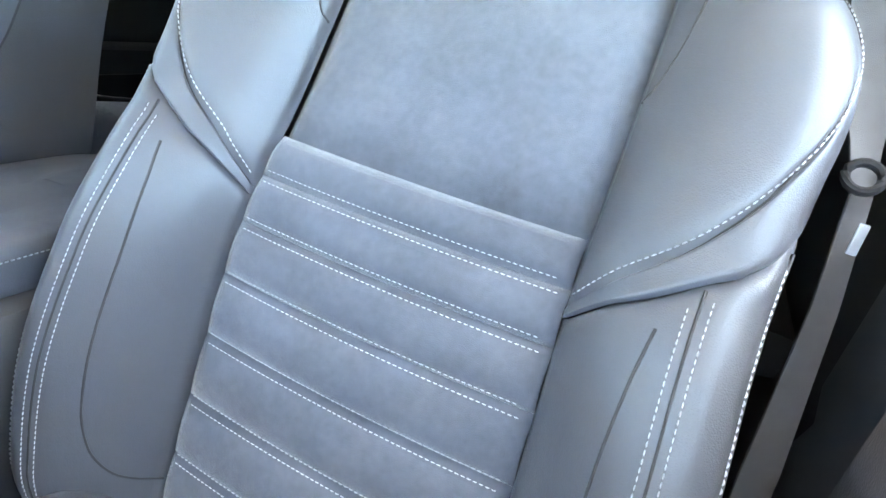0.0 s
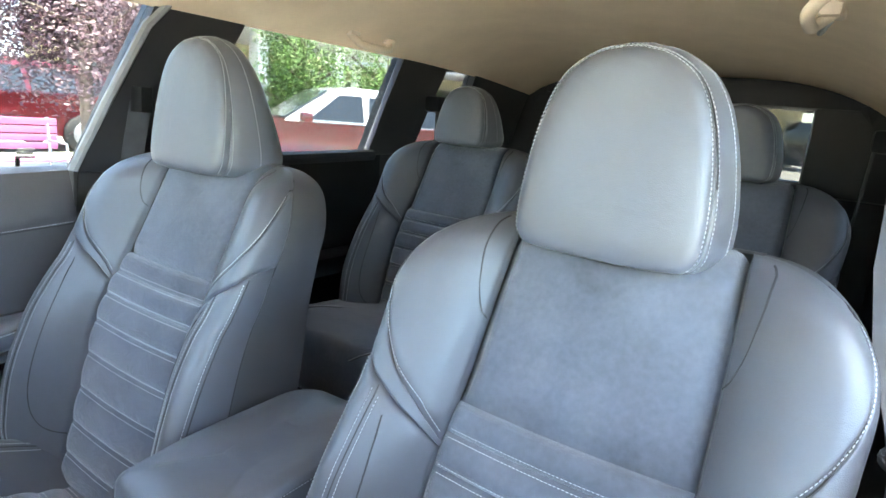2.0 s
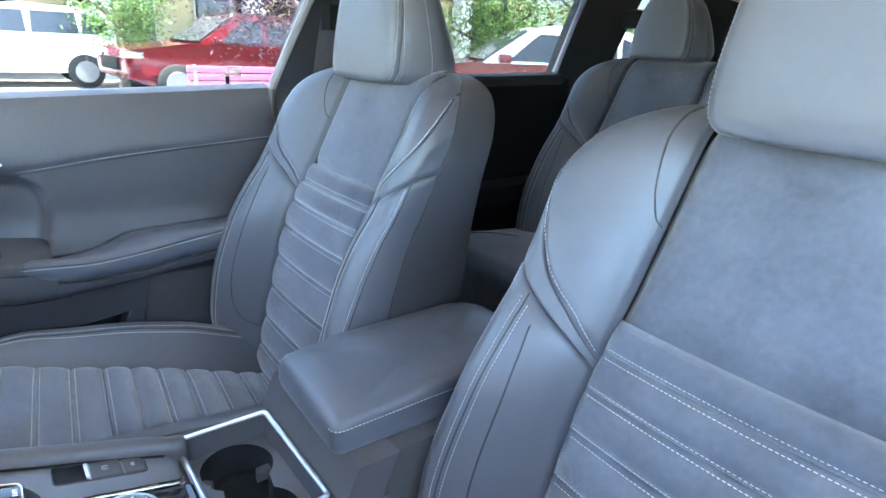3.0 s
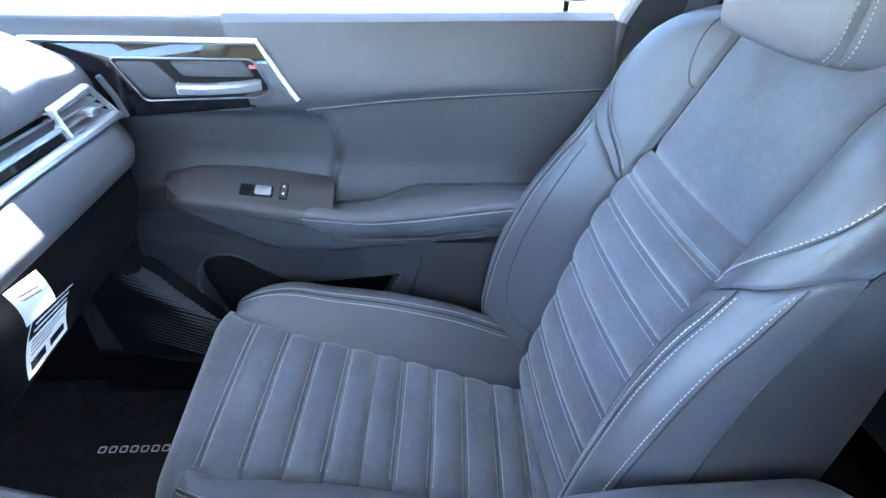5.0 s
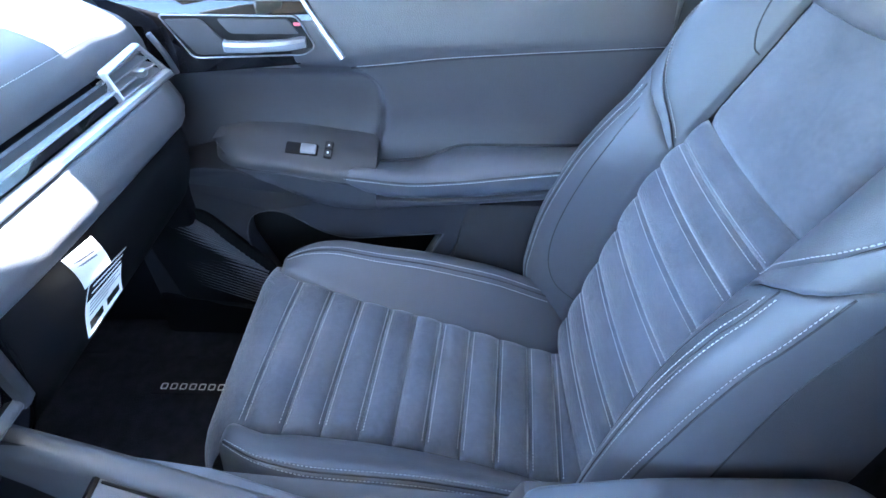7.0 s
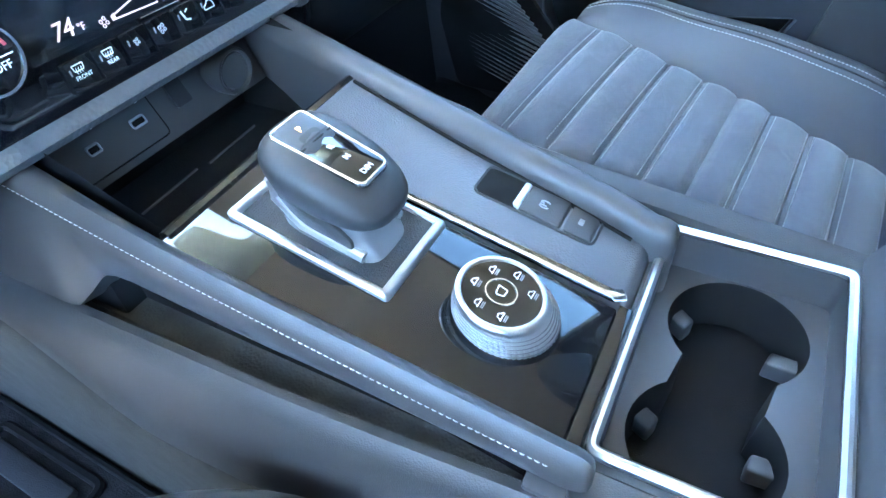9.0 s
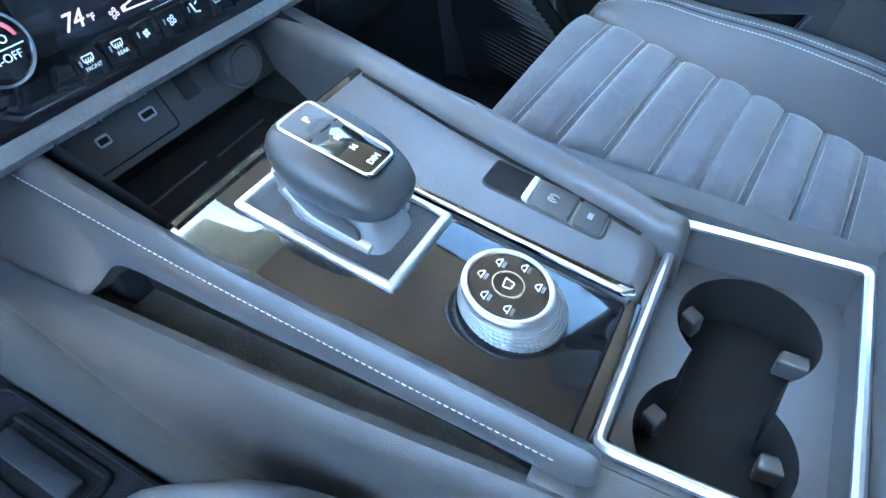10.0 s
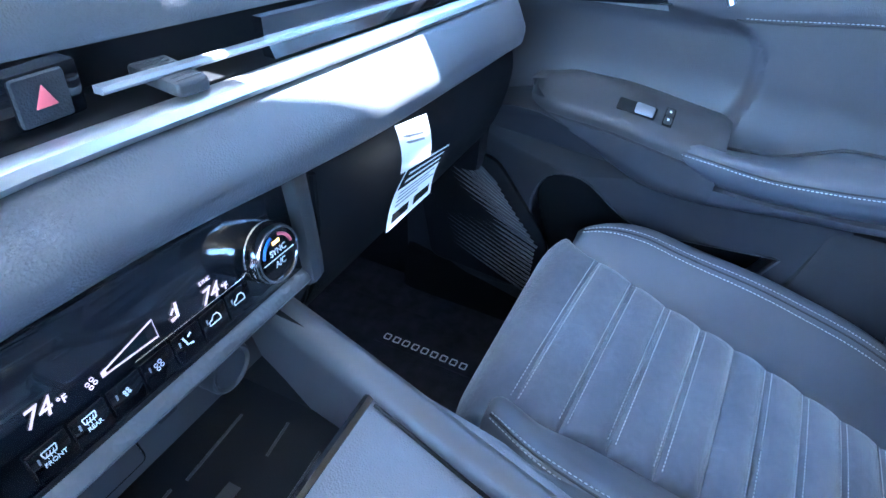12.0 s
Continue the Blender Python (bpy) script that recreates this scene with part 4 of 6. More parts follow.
part("belt_guide", tube([(.650 + .010 * math.cos(k), .276 + .004 * math.sin(k), .684 + .008 * math.sin(k)) for k in np.linspace(0, 6.283, 16, endpoint=False)], .003, 8, True), DARKPL, db, "black plastic belt guide ring")
belt(-1, (-.705, .41, .895), [((-.70, .41, .895), (.3, 1), .044), ((-.715, .40, .80), (.3, 1), .044), ((-.725, .39, .70), (.3, 1), .044), ((-.725, .38, .3), (.3, 1), .044)], .045)
for sg, yy in ((-1, 1.42), (1, 1.42)):
    rb = thing("rear_belt", "black rear seat belt with its plastic loop", "seat belt", group="rear seat belts")
    part("webbing", box(sg * .62 - .003, sg * .62 + .003, yy - .02, yy + .02, .55, .95, .001, shape=lambda p: Vector((p.x - sg * .04 * (.95 - p.z), p.y, p.z))), BELT, rb)
    part("loop", box(sg * .64 - .03, sg * .64 + .03, yy - .025, yy + .025, .93, .985, .014), DARKPL, rb)

# ---- centre console ----
def deck(y):
    return .39 + .235 * max(0.0, -.1 - y) - .002 * (y > -.1)


def dk(a, b, h):
    """A point on the sloping console deck, h above it."""
    return (a, b - .23 * h, deck(b) + h)


con = thing("centre_console", "grey centre console with gloss black shifter panel", "console")
RX = spline([-.50, -.457, -.387, -.30, -.24, -.12], [-.137, -.132, -.122, -.108, -.098, -.079])


def railz(y):
    return .415 + .196 * (-.12 - y)


def rail_loops(ys, xo, xi, drop):
    res = []
    for y in ys:
        a, b, z = xo(y), xi(y), railz(y)
        end = sstep((y + .15) / .04) if y > -.15 else 0
        z -= .003 * end
        w = b - a
        res.append([(a, y, z - drop), (a, y, z - .012), (a + w * .10, y, z - .004), (a + w * .35, y, z), (a + w * .7, y, z - .001), (a + w * .94, y, z - .007), (b, y, z - .016), (b, y, z - drop)])
    return res


ys = list(np.linspace(-.52, -.16, 12)) + [-.15, -.14, -.130, -.124]
def nosed(loops, tip):
    """Closes a rail with a rounded nose towards the seat."""
    last = loops[-1]
    c = Vector((sum(p[0] for p in last) / len(last), 0, max(p[2] for p in last) - .014))
    for f, k in ((.30, .985), (.55, .93), (.78, .82), (.92, .66), (1.0, .40)):
        loops.append([(c.x + (p[0] - c.x) * k, p[1] + (tip - p[1]) * f, c.z + (p[2] - c.z) * (k if p[2] > c.z else 1)) for p in last])
    return loops


part("rail", rings(nosed(rail_loops(ys, lambda y: RX(y) - .0, lambda y: RX(y) + .030 - .006 * sstep((y + .3) / .15), .085), -.108)), CONSOLE, con, "padded grey side rail")
XI = spline([-.58, -.47, -.36, -.29, -.22, -.12], [.102, .104, .108, .106, .103, .100])
XS = spline([-.58, -.47, -.35, -.24, -.12], [.127, .126, .125, .122, .117])


LOW = spline([-.72, -.60, -.475, -.45, -.43, -.415, -.394, -.34, -.286, -.22, -.12], [.158, .132, .106, .094, .072, .054, .045, .039, .034, .025, .020])


def left_rail(y):
    a, b, z = XI(y), XS(y), railz(y)
    low = LOW(y)
    fl = .016 * sstep((low - .05) / .05)
    return [(a, y, z - .05), (a, y, z - .014), (a + .0025, y, z - .006), (a + .007, y, z - .0015), ((a + b) / 2 + .002, y, z), (b - .005, y, z - .0015), (b - .0008, y, z - .0055),
            (b + .001, y, z - .012), (b + .0015, y, z - .020), (b + .001 + fl * .6, y, z - .020 - (low - .020) * .6), (b - .001 + fl, y, z - low), (b - .012, y, z - low - .006)]


part("rail", rings(nosed([left_rail(y) for y in [-.72, -.66, -.60, -.56, -.50, -.475, -.46, -.45, -.44, -.43, -.42, -.415, -.405] + [q for q in ys if q > -.40]], -.109)), CONSOLE, con, "padded grey side rail with white stitching")
stitches("stitching", [(XS(y) + .0004, y, railz(y) - .0088) for y in np.linspace(-.59, -.127, 70)], con, up=(1, 0, .6), w=.0003, length=.0026, gap=.0012)
# side wall with a long dark pocket under the rail
WT = spline([-.60, -.52, -.46, -.42, -.36, -.28, -.21, -.16, -.10, .0, .06], [.386, .388, .390, .393, .393, .390, .386, .383, .380, .376, .376])
WX = spline([-.60, -.46, -.36, -.28, -.21, -.16, -.10, .0, .06], [.146, .145, .142, .138, .132, .127, .122, .117, .116])


def side_loop(y):
    zt, x = WT(y), WX(y)
    low = .262 + .10 * sstep((-.40 - y) / .14)
    g = (zt - low) / .13
    return [(.10, y, low), (x + .006, y, low), (x + .012, y, low + .004 * g), (x + .0155, y, low + .016 * g), (x + .014, y, low + (zt - low) * .5), (x + .007, y, zt - .012 * (zt - low) / .12), (x + .003, y, zt - .004 * g),
            (x - .002, y, zt), (x - .008, y, zt - .001), (x - .011, y, zt - .008 * g), (x - .012, y, low + .012 * g), (.10, y, low + .010 * g)]


part("side_wall", rings([side_loop(y) for y in (-.70, -.60, -.57, -.55, -.54, -.53, -.52, -.51, -.50, -.485, -.47, -.455, -.44, -.42, -.39, -.36, -.32, -.28, -.24, -.21, -.18, -.16, -.13, -.10, -.05, .0, .06)]), GREYPL, con, "grey plastic console side panel")
part("tunnel_carpet", rings([[(.08, y, .0), (.146, y, .0), (.146, y, .05), (.152, y, .20), (.151, y, .29), (.124, y, .37), (.08, y, .37)] for y in (-1.0, -.7, -.5, -.3, .06)]), TUNNEL, con, "tunnel side carpet, lightened for side light")
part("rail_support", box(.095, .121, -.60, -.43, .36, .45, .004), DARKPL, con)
# black sheet stands in for the shade deep in the pocket
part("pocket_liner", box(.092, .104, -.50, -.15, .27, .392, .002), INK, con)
part("side_wall", box(-.135, -.108, -.62, .02, .0, .385, .008, shape=lambda p: Vector((p.x + .012 * (p.y > -.3), p.y, p.z + (.06 if p.y < -.3 and p.z > .2 else 0)))), GREYPL, con)
part("rail_seam", tube([(RX(y) + .0312 - .006 * sstep((y + .3) / .15), y, deck(y) + .0022) for y in np.linspace(-.365, -.135, 24)], .0016), INK, con, "dark joint beside the rail")
# right half of the deck
part("deck_panel", slab(rounded([(-.004, -.372), (-.004, -.126), (-.09, -.122), (-.118, -.28), (-.118, -.374)], [.002, .004, .01, .002, .012]), lambda a, b, h: dk(a, b, h - .03), .032, .005), SOFT, con, "matt grey deck panel")
part("gloss_panel", slab([(.11, -.366), (.11, -.128), (.002, -.1285), (.002, -.366)], lambda a, b, h: dk(a, b, h - .03), .030, .001), GLOSS, con, "gloss black shifter panel")
part("deck_core", box(-.10, .11, -.362, -.122, .20, .386, 0, shape=lambda p: Vector((p.x, p.y, p.z - .02))), DARKPL, con)
part("panel_strip", slab(rounded([(-.0015, -.372), (-.0015, -.131), (-.008, -.124), (-.012, -.127), (-.0055, -.136), (-.0055, -.372)], .001), lambda a, b, h: dk(a, b, h), .0045, .0012), CHROME, con, "thin chrome edge strip")
part("panel_end", slab([(.105, -.128), (.105, -.119), (-.004, -.119), (-.004, -.128)], lambda a, b, h: dk(a, b, h - .02), .018, .001), GLOSS, con)
# parking brake switches; a flat black plate paints the shade of their well
part("switch_rim", frame_bar(rounded([(-.066, -.240), (-.034, -.240), (-.034, -.154), (-.066, -.154)], .007), .0018, lambda a, b, h: dk(a, b, h), .0034, .0008), PLASTIC, con)
part("switch_well", slab(rounded([(-.0645, -.2385), (-.0355, -.2385), (-.0355, -.207), (-.0645, -.207)], .005), lambda a, b, h: dk(a, b, h), .0024, .0004), INK, con, "black plate for the shade in the switch well")
part("brake_switch", slab(rounded([(-.0635, -.207), (-.0365, -.207), (-.0365, -.178), (-.0635, -.178)], .002), lambda a, b, h: dk(a, b, h), .0042, .0015), GREYPL, con, "grey parking brake switch")
part("switch_lip", slab(rounded([(-.063, -.211), (-.037, -.211), (-.037, -.206), (-.063, -.206)], .002), lambda a, b, h: dk(a, b, h), .0052, .0015), SILVER, con, "bright switch lip")
part("hold_switch", slab(rounded([(-.0635, -.176), (-.0365, -.176), (-.0365, -.157), (-.0635, -.157)], .003), lambda a, b, h: dk(a, b, h), .0038, .0012), GREYPL, con)
words("(P)", .0075, basis(dk(-.05, -.193, .0045), (-1, 0, 0), (0, -1, .235)), GREYINK, con)
part("legend_bar", slab([(-.053, -.1685), (-.047, -.1685), (-.047, -.1650), (-.053, -.1650)], lambda a, b, h: dk(a, b, h + .0036), .0004, .0001), GREYINK, con)
# shifter surround and selector
part("shifter_plate", slab(rounded([(.007, -.343), (.069, -.343), (.069, -.246), (.007, -.246)], .003), lambda a, b, h: dk(a, b, h), .0022, .0006), PLASTIC, con, "ribbed grey shifter plate")
for i in range(56):
    y = -.340 + i * .00165
    part("plate_rib", tube([dk(.009, y, .0021), dk(.067, y, .0021)], .00022, 4), GREYPL, con)
part("shifter_frame", frame_bar(rounded([(.002, -.349), (.074, -.349), (.074, -.240), (.002, -.240)], .003), .0055, lambda a, b, h: dk(a, b, h), .0045, .0014), SILVER, con, "satin silver square surround")
def neck(h, w, l, yc, e=.5, n=28):
    return [dk(.038 + w * math.copysign(abs(math.cos(k)) ** e, math.cos(k)), yc + l * math.copysign(abs(math.sin(k)) ** e, math.sin(k)), h) for k in np.linspace(0, 2 * math.pi, n, endpoint=False)]


sel = part("gear_selector", rings([neck(.002, .0225, .034, -.290), neck(.006, .0225, .0335, -.290), neck(.009, .0205, .031, -.289), neck(.020, .0190, .029, -.287), neck(.032, .0195, .030, -.284), neck(.040, .019, .030, -.284)]), STEEL, con, "satin grey arched selector neck")
for sx in (-1, 1):
    part("neck_insert", slab(rounded([(-.310, .034), (-.312, .022), (-.300, .010), (-.268, .0095), (-.266, .017), (-.290, .034)], [.003, .006, .008, .002, .004, .004]), lambda a, b, h: dk(.038 + sx * (.0195 + h), a, b), .0025, .0012), GREYPL, sel, "grey padded insert")
    part("yoke", tube([dk(.038 + sx * .0205, a, b) for a, b in ((-.312, .036), (-.315, .022), (-.303, .0085), (-.262, .0070))], .0034, 8), SILVER, sel, "bright arched yoke")
# knob: a rounded block, higher and narrower in front
kn = []
for h, w, y0, y1 in ((.030, .013, -.322, -.290), (.0312, .0195, -.331, -.281), (.0345, .0252, -.338, -.274), (.0395, .0288, -.3415, -.2685), (.0455, .0303, -.3430, -.2660), (.0510, .0302, -.3425, -.2665),
                      (.0555, .0285, -.3400, -.2690), (.0590, .0255, -.3365, -.2720), (.0612, .0218, -.332, -.2755), (.0622, .0165, -.326, -.280), (.0624, .008, -.315, -.290)):
    yc, l = (y0 + y1) / 2, (y1 - y0) / 2
    lp = []
    for k in np.linspace(0, 2 * math.pi, 32, endpoint=False):
        c, s = math.cos(k), math.sin(k)
        e = .70
        px, py = math.copysign(abs(c) ** e, c), math.copysign(abs(s) ** e, s)
        hh = h + .006 * sstep(.5 - py * .5) * (h > .04) - .004 * max(0, py) ** 2 * (h > .05)
        lp.append(dk(.038 + px * w * (1 - .07 * py), yc + .026 + py * l, hh - .006))
    kn.append(lp)
part("knob", rings(kn), RUBBER, sel, "grey rubberised selector knob")


def kt(a, b, h):
    """On top of the selector knob."""
    t = (b + .30) / .04
    return dk(a, b + .026, .0585 - .0036 * t - .0012 * t * t + h)


ko = rounded([(.0222, -.331), (.0538, -.331), (.0515, -.273), (.0245, -.273)], .006, 6)
part("button_field", slab(ko, lambda a, b, h: kt(a, b, h), .0018, .0005), GLOSS, sel, "gloss black selector buttons")
part("button_frame", frame_bar(ko, .0019, lambda a, b, h: kt(a, b, h), .0028, .0008), CHROME, sel, "bright frame round the selector buttons")
part("button_split", slab([(.024, -.3105), (.052, -.3105), (.052, -.3095), (.024, -.3095)], lambda a, b, h: kt(a, b, h), .0021, .0002), INK, sel)
part("park_button", slab(rounded([(.0245, -.3292), (.0515, -.3292), (.0512, -.3112), (.0250, -.3112)], .002), lambda a, b, h: kt(a, b, h), .0026, .0006), CONSOLE, sel)
K = lambda b: basis(kt(.038, b, .0030), (-1, 0, 0), (0, -1, .3))
words("P", .0065, basis(kt(.038, -.3200, .0028), (-1, 0, 0), (0, -1, .2)), AMBER, sel)
for tx, b in (("R", -.301), ("N", -.291), ("D/M", -.279)):
    words(tx, .0052, basis(kt(.038, b, .0021), (-1, 0, 0), (0, -1, .2)), LEGEND, sel)
# drive mode dial
DC = (.0445, -.1795)


def dial(r, h, n=48, wob=0):
    return [dk(DC[0] + (r + (wob if i % 2 else 0)) * math.cos(i * 2 * math.pi / n), DC[1] + .015 * h + (r + (wob if i % 2 else 0)) * math.sin(i * 2 * math.pi / n), h) for i in range(n)]


dm = part("mode_dial", rings([dial(.0300, 0), dial(.0302, .0035), dial(.0290, .0045)]), GLOSS, con, "drive mode dial")
part("knurled_ring", rings([dial(.0302, .0046, 120, -.0006), dial(.0306, .0062, 120, -.0007), dial(.0300, .0085, 120, -.0007), dial(.0284, .0125, 120, -.0007), dial(.0268, .0158, 120, -.0005), dial(.0262, .0166, 120, 0)]), SILVER, dm, "knurled silver dial ring")
for hh, rr in ((.0068, .0306), (.0088, .0300), (.0108, .0292), (.0128, .0284), (.0146, .0276)):
    part("knurl_groove", tube(dial(rr, hh), .00032, 4, True), STEEL, dm)
part("top_ring", rings([dial(.0263, .0164), dial(.0262, .0186), dial(.0254, .0200), dial(.0240, .0206), dial(.0226, .0202), dial(.0220, .0185)]), SILVER, dm, "bright dial rim")
part("dial_face", rings([dial(.0222, .0184), dial(.0221, .0196), dial(.0150, .0200)]), GLOSS, dm, "gloss black dial face")
part("centre_ring", rings([dial(.0092, .0197), dial(.0090, .0207), dial(.0084, .0207), dial(.0082, .0197)], False, False), CHROME, dm)
for k in range(6):
    a = radians(20 - k * 52)
    cx, cy = DC[0] + .0160 * math.cos(a), DC[1] + .0160 * math.sin(a)
    car = [(-.0030, -.0012), (-.0022, -.0012), (-.0014, .0010), (.0012, .0010), (.0020, -.0004), (.0030, -.0008), (.0030, -.0020), (-.0030, -.0020)]
    part("mode_mark", frame_bar([(cx - p, cy - q) for p, q in car], .00045, lambda p, q, h: dk(p, q, .0200 + h), .0004, .0001), LEGEND, dm, "small car outline symbol")
    for q in (.0030, .0040):
        part("legend_bar", slab([(cx - .0022, cy + q), (cx + .0026, cy + q), (cx + .0026, cy + q + .0005), (cx - .0022, cy + q + .0005)], lambda p, q, h: dk(p, q, .0200 + h), .0003, .0001), GREYINK, dm)
part("mode_mark", frame_bar(rounded([(DC[0] - .0036, DC[1] - .0028), (DC[0] + .0036, DC[1] - .0020), (DC[0] + .0026, DC[1] + .0030), (DC[0] - .0026, DC[1] + .0034)], .0012), .0006, lambda p, q, h: dk(p, q, .0204 + h), .0004, .0001), LEGEND, dm)

# open tray ahead of the shifter
part("tray", rings([[(x0, y0, zf), (x1, y0, zf), (x1, y1, zb), (x0, y1, zb)] for x0, x1, y0, y1, zf, zb in ((-.108, .101, -.512, -.371, .505, .4515), (-.104, .099, -.510, -.374, .43, .43), (-.098, .096, -.505, -.378, .402, .402), (-.09, .09, -.50, -.384, .400, .400))], False), DARKPL, con, "black rubber-lined tray")
for i, (xa, xb, y) in enumerate(((-.07, -.01, -.47), (.0, .06, -.47), (-.07, -.01, -.40), (.0, .06, -.40), (-.08, -.05, -.435), (.05, .075, -.435))):
    part("mat_rib", tube([(xa, y, .4005), (xb, y + .004, .4005)], .0012, 5), GREYPL, con)
part("tray_mark", box(-.022, .022, -.440, -.430, .4002, .4014, .0004), GREYPL, con)
part("tray_edge", tube([dk(-.10, -.372, -.002), dk(.02, -.370, -.002), dk(.105, -.367, -.002)], .005, 8), GLOSS, con, "gloss front edge of the deck")
part("port_panel", slab(rounded([(.11, .425), (.11, .492), (-.125, .492), (-.125, .425)], .004), lambda a, b, h: (a, -.517 + h + .5 * (.49 - b), b + .004), .010, .002), CONSOLE, con, "dark grey port panel")
part("plate_seam", frame_bar(rounded([(.0895, .4305), (.0895, .4755), (.0025, .4755), (.0025, .4305)], .005), .0014, lambda a, b, h: (a, -.508 + h + .5 * (.49 - b), b + .004), .0014, .0003), INK, con)
part("usb_plate", slab(rounded([(.088, .432), (.088, .474), (.004, .474), (.004, .432)], .004), lambda a, b, h: (a, -.508 + h + .5 * (.49 - b), b + .004), .0026, .0008), CONSOLE, con, "plate with two ports")
part("plate_gap", frame_bar(rounded([(.0888, .4312), (.0888, .4748), (.0032, .4748), (.0032, .4312)], .004), .0012, lambda a, b, h: (a, -.508 + h + .5 * (.49 - b), b + .004), .0018, .0003), INK, con)
PF = lambda a, b, o: (a, -.5044 + o + .5 * (.49 - b), b + .004)
for x, w in ((.060, .0052), (.021, .0065)):
    part("usb_port", frame_bar(rounded([(x - w, .446), (x + w, .446), (x + w, .4525), (x - w, .4525)], .002), .0012, lambda a, b, h: PF(a, b, h), .0016, .0004), STEEL, con)
    part("usb_hole", slab(rounded([(x - w + .0012, .4472), (x + w - .0012, .4472), (x + w - .0012, .4513), (x - w + .0012, .4513)], .001), lambda a, b, h: PF(a, b, h), .0006, .0002), INK, con)
    part("usb_mark", slab([(x - .005, .4600), (x + .005, .4600), (x + .005, .4622), (x - .005, .4622)], lambda a, b, h: PF(a, b, h), .0005, .0001), LEGEND, con)
words("1", .006, basis(PF(.052, .4612, .0004), (-1, 0, 0), (0, -.5, 1)), LEGEND, con)
words("2", .006, basis(PF(.013, .4612, .0004), (-1, 0, 0), (0, -.5, 1)), LEGEND, con)
part("blank_switch", slab(rounded([(-.013, .442), (-.013, .464), (-.029, .464), (-.029, .442)], .002), lambda a, b, h: (a, -.508 + h + .5 * (.49 - b), b + .004), .0035, .001), PLASTIC, con)
part("power_socket", rings([[(-.068 + r * math.cos(k), -.508 + d + .5 * .04, .453 + r * math.sin(k)) for k in np.linspace(0, 2 * math.pi, 28, endpoint=False)]
                            for r, d in ((.020, 0), (.0195, .017), (.0185, .0195), (.0172, .020), (.0160, .019), (.0154, .0165), (.0148, .0165), (.0142, .0185), (.006, .0183))]), GREYPL, con, "capped round power socket")
part("top_support", box(.088, .1212, -.1405, .03, .24, .3846, .003), CONSOLE, con)
part("rail_foot", box(.088, .1215, -.138, -.117, .33, .3835, .004), CONSOLE, con)
# cup holders
CF = [(-.096, -.1185), (.094, -.1185), (.094, .000), (-.096, .000)]
part("cup_frame", frame_bar(rounded(CF, .010), .0062, lambda a, b, h: (a, b, .3865 + h), .0055, .002), SILVER, con, "satin silver cup holder frame")
part("console_top", frame_bar(rounded([(-.115, -.1215), (.122, -.1215), (.122, .03), (-.115, .03)], .027, 6), .0245, lambda a, b, h: (a, float(np.interp(b, (-.1215, -.097, .0055, .03), (-.1215, -.1125, .0055, .03))), .372 + h), .0145, .002), CONSOLE, con)
part("console_bridge", box(-.112, .119, .0, .03, .30, .3872, .003), CONSOLE, con)
inner = rounded([(-.0895, -.112), (.0875, -.112), (.0875, -.0065), (-.0895, -.0065)], .008)
part("cup_well", rings([[(p.x, p.y, z) for p in inner] for z in (.388, .358)], False, False), CONSOLE, con)


def lobes(z, r, grow=0):
    """Outline of two round holders joined by a neck."""
    pts = []
    for cx, cy, a0, a1 in ((-.046, -.058, 40, 320), (.044, -.062, 220, 500)):
        for a in np.linspace(radians(a0), radians(a1), 30):
            pts.append((cx + (r + grow) * math.cos(a), cy + (r + grow) * math.sin(a), z))
    return pts


bm = bmesh.new()
for lp in ([(p.x, p.y, .3585) for p in inner], lobes(.3585, .0425)):
    vs = [bm.verts.new(p) for p in lp]
    for i in range(len(vs)):
        bm.edges.new((vs[i], vs[(i + 1) % len(vs)]))
bmesh.ops.triangle_fill(bm, edges=bm.edges[:], use_beauty=True)
part("cup_deck", bm, CONSOLE, con, smooth=False)
# walls and floor are near black to paint the shade down in the wells
part("cup_wall", rings([lobes(.3585, .0425), lobes(.355, .0415), lobes(.315, .040)], False, False), INK, con, "cup well walls, blackened for shade")
part("cup_floor", rings([lobes(.316, .0405), lobes(.317, .0385), lobes(.3172, .020)], True, True), DARKPL, con, "rubber floor of the cup wells, darkened for shade")
for fx, fy, a in ((-.062, -.092, 245), (-.050, -.026, 75), (.026, -.096, 250), (.030, -.027, 85), (.068, -.092, 300)):
    m = pose(fx, fy, .335, 0, 0, a)
    bm = box(-.008, .012, -.006, .006, -.012, .004, .0028, 3, shape=lambda p: Vector((p.x, p.y, p.z + .25 * p.x)))
    bm.transform(m)
    part("cup_finger", bm, CONSOLE, con, "small grey grip finger")
# armrest box
part("bin", box(-.105, .112, .03, .36, .0, .43, .008, shape=lambda p: Vector((p.x, p.y + (0 if p.y > .2 else .012 * (p.z > .2)), p.z))), GREYPL, con)
part("bin_front", rings([[(-.112, .0 + d, z), (.117, .0 + d, z), (.117, .05 + d, z), (-.112, .05 + d, z)] for d, z in ((.0, .38), (.004, .395), (.016, .425), (.02, .432))]), CONSOLE, con)
LO = rounded([(-.088, .012), (.088, .004), (.090, .20), (.082, .30), (.05, .335), (-.07, .335), (-.102, .31), (-.100, .15)], [.014, .014, .05, .05, .04, .03, .03, .05])


def lid_ring(k, z):
    c = Vector((0, .17))
    return [((c + (Vector(p) - c) * k).x, (c + (Vector(p) - c) * k).y, z + .010 * (1 - ((p.x) / .1) ** 2) * (z > .455) - .006 * sstep((.10 - p.y) / .1) * (z > .44)) for p in LO]


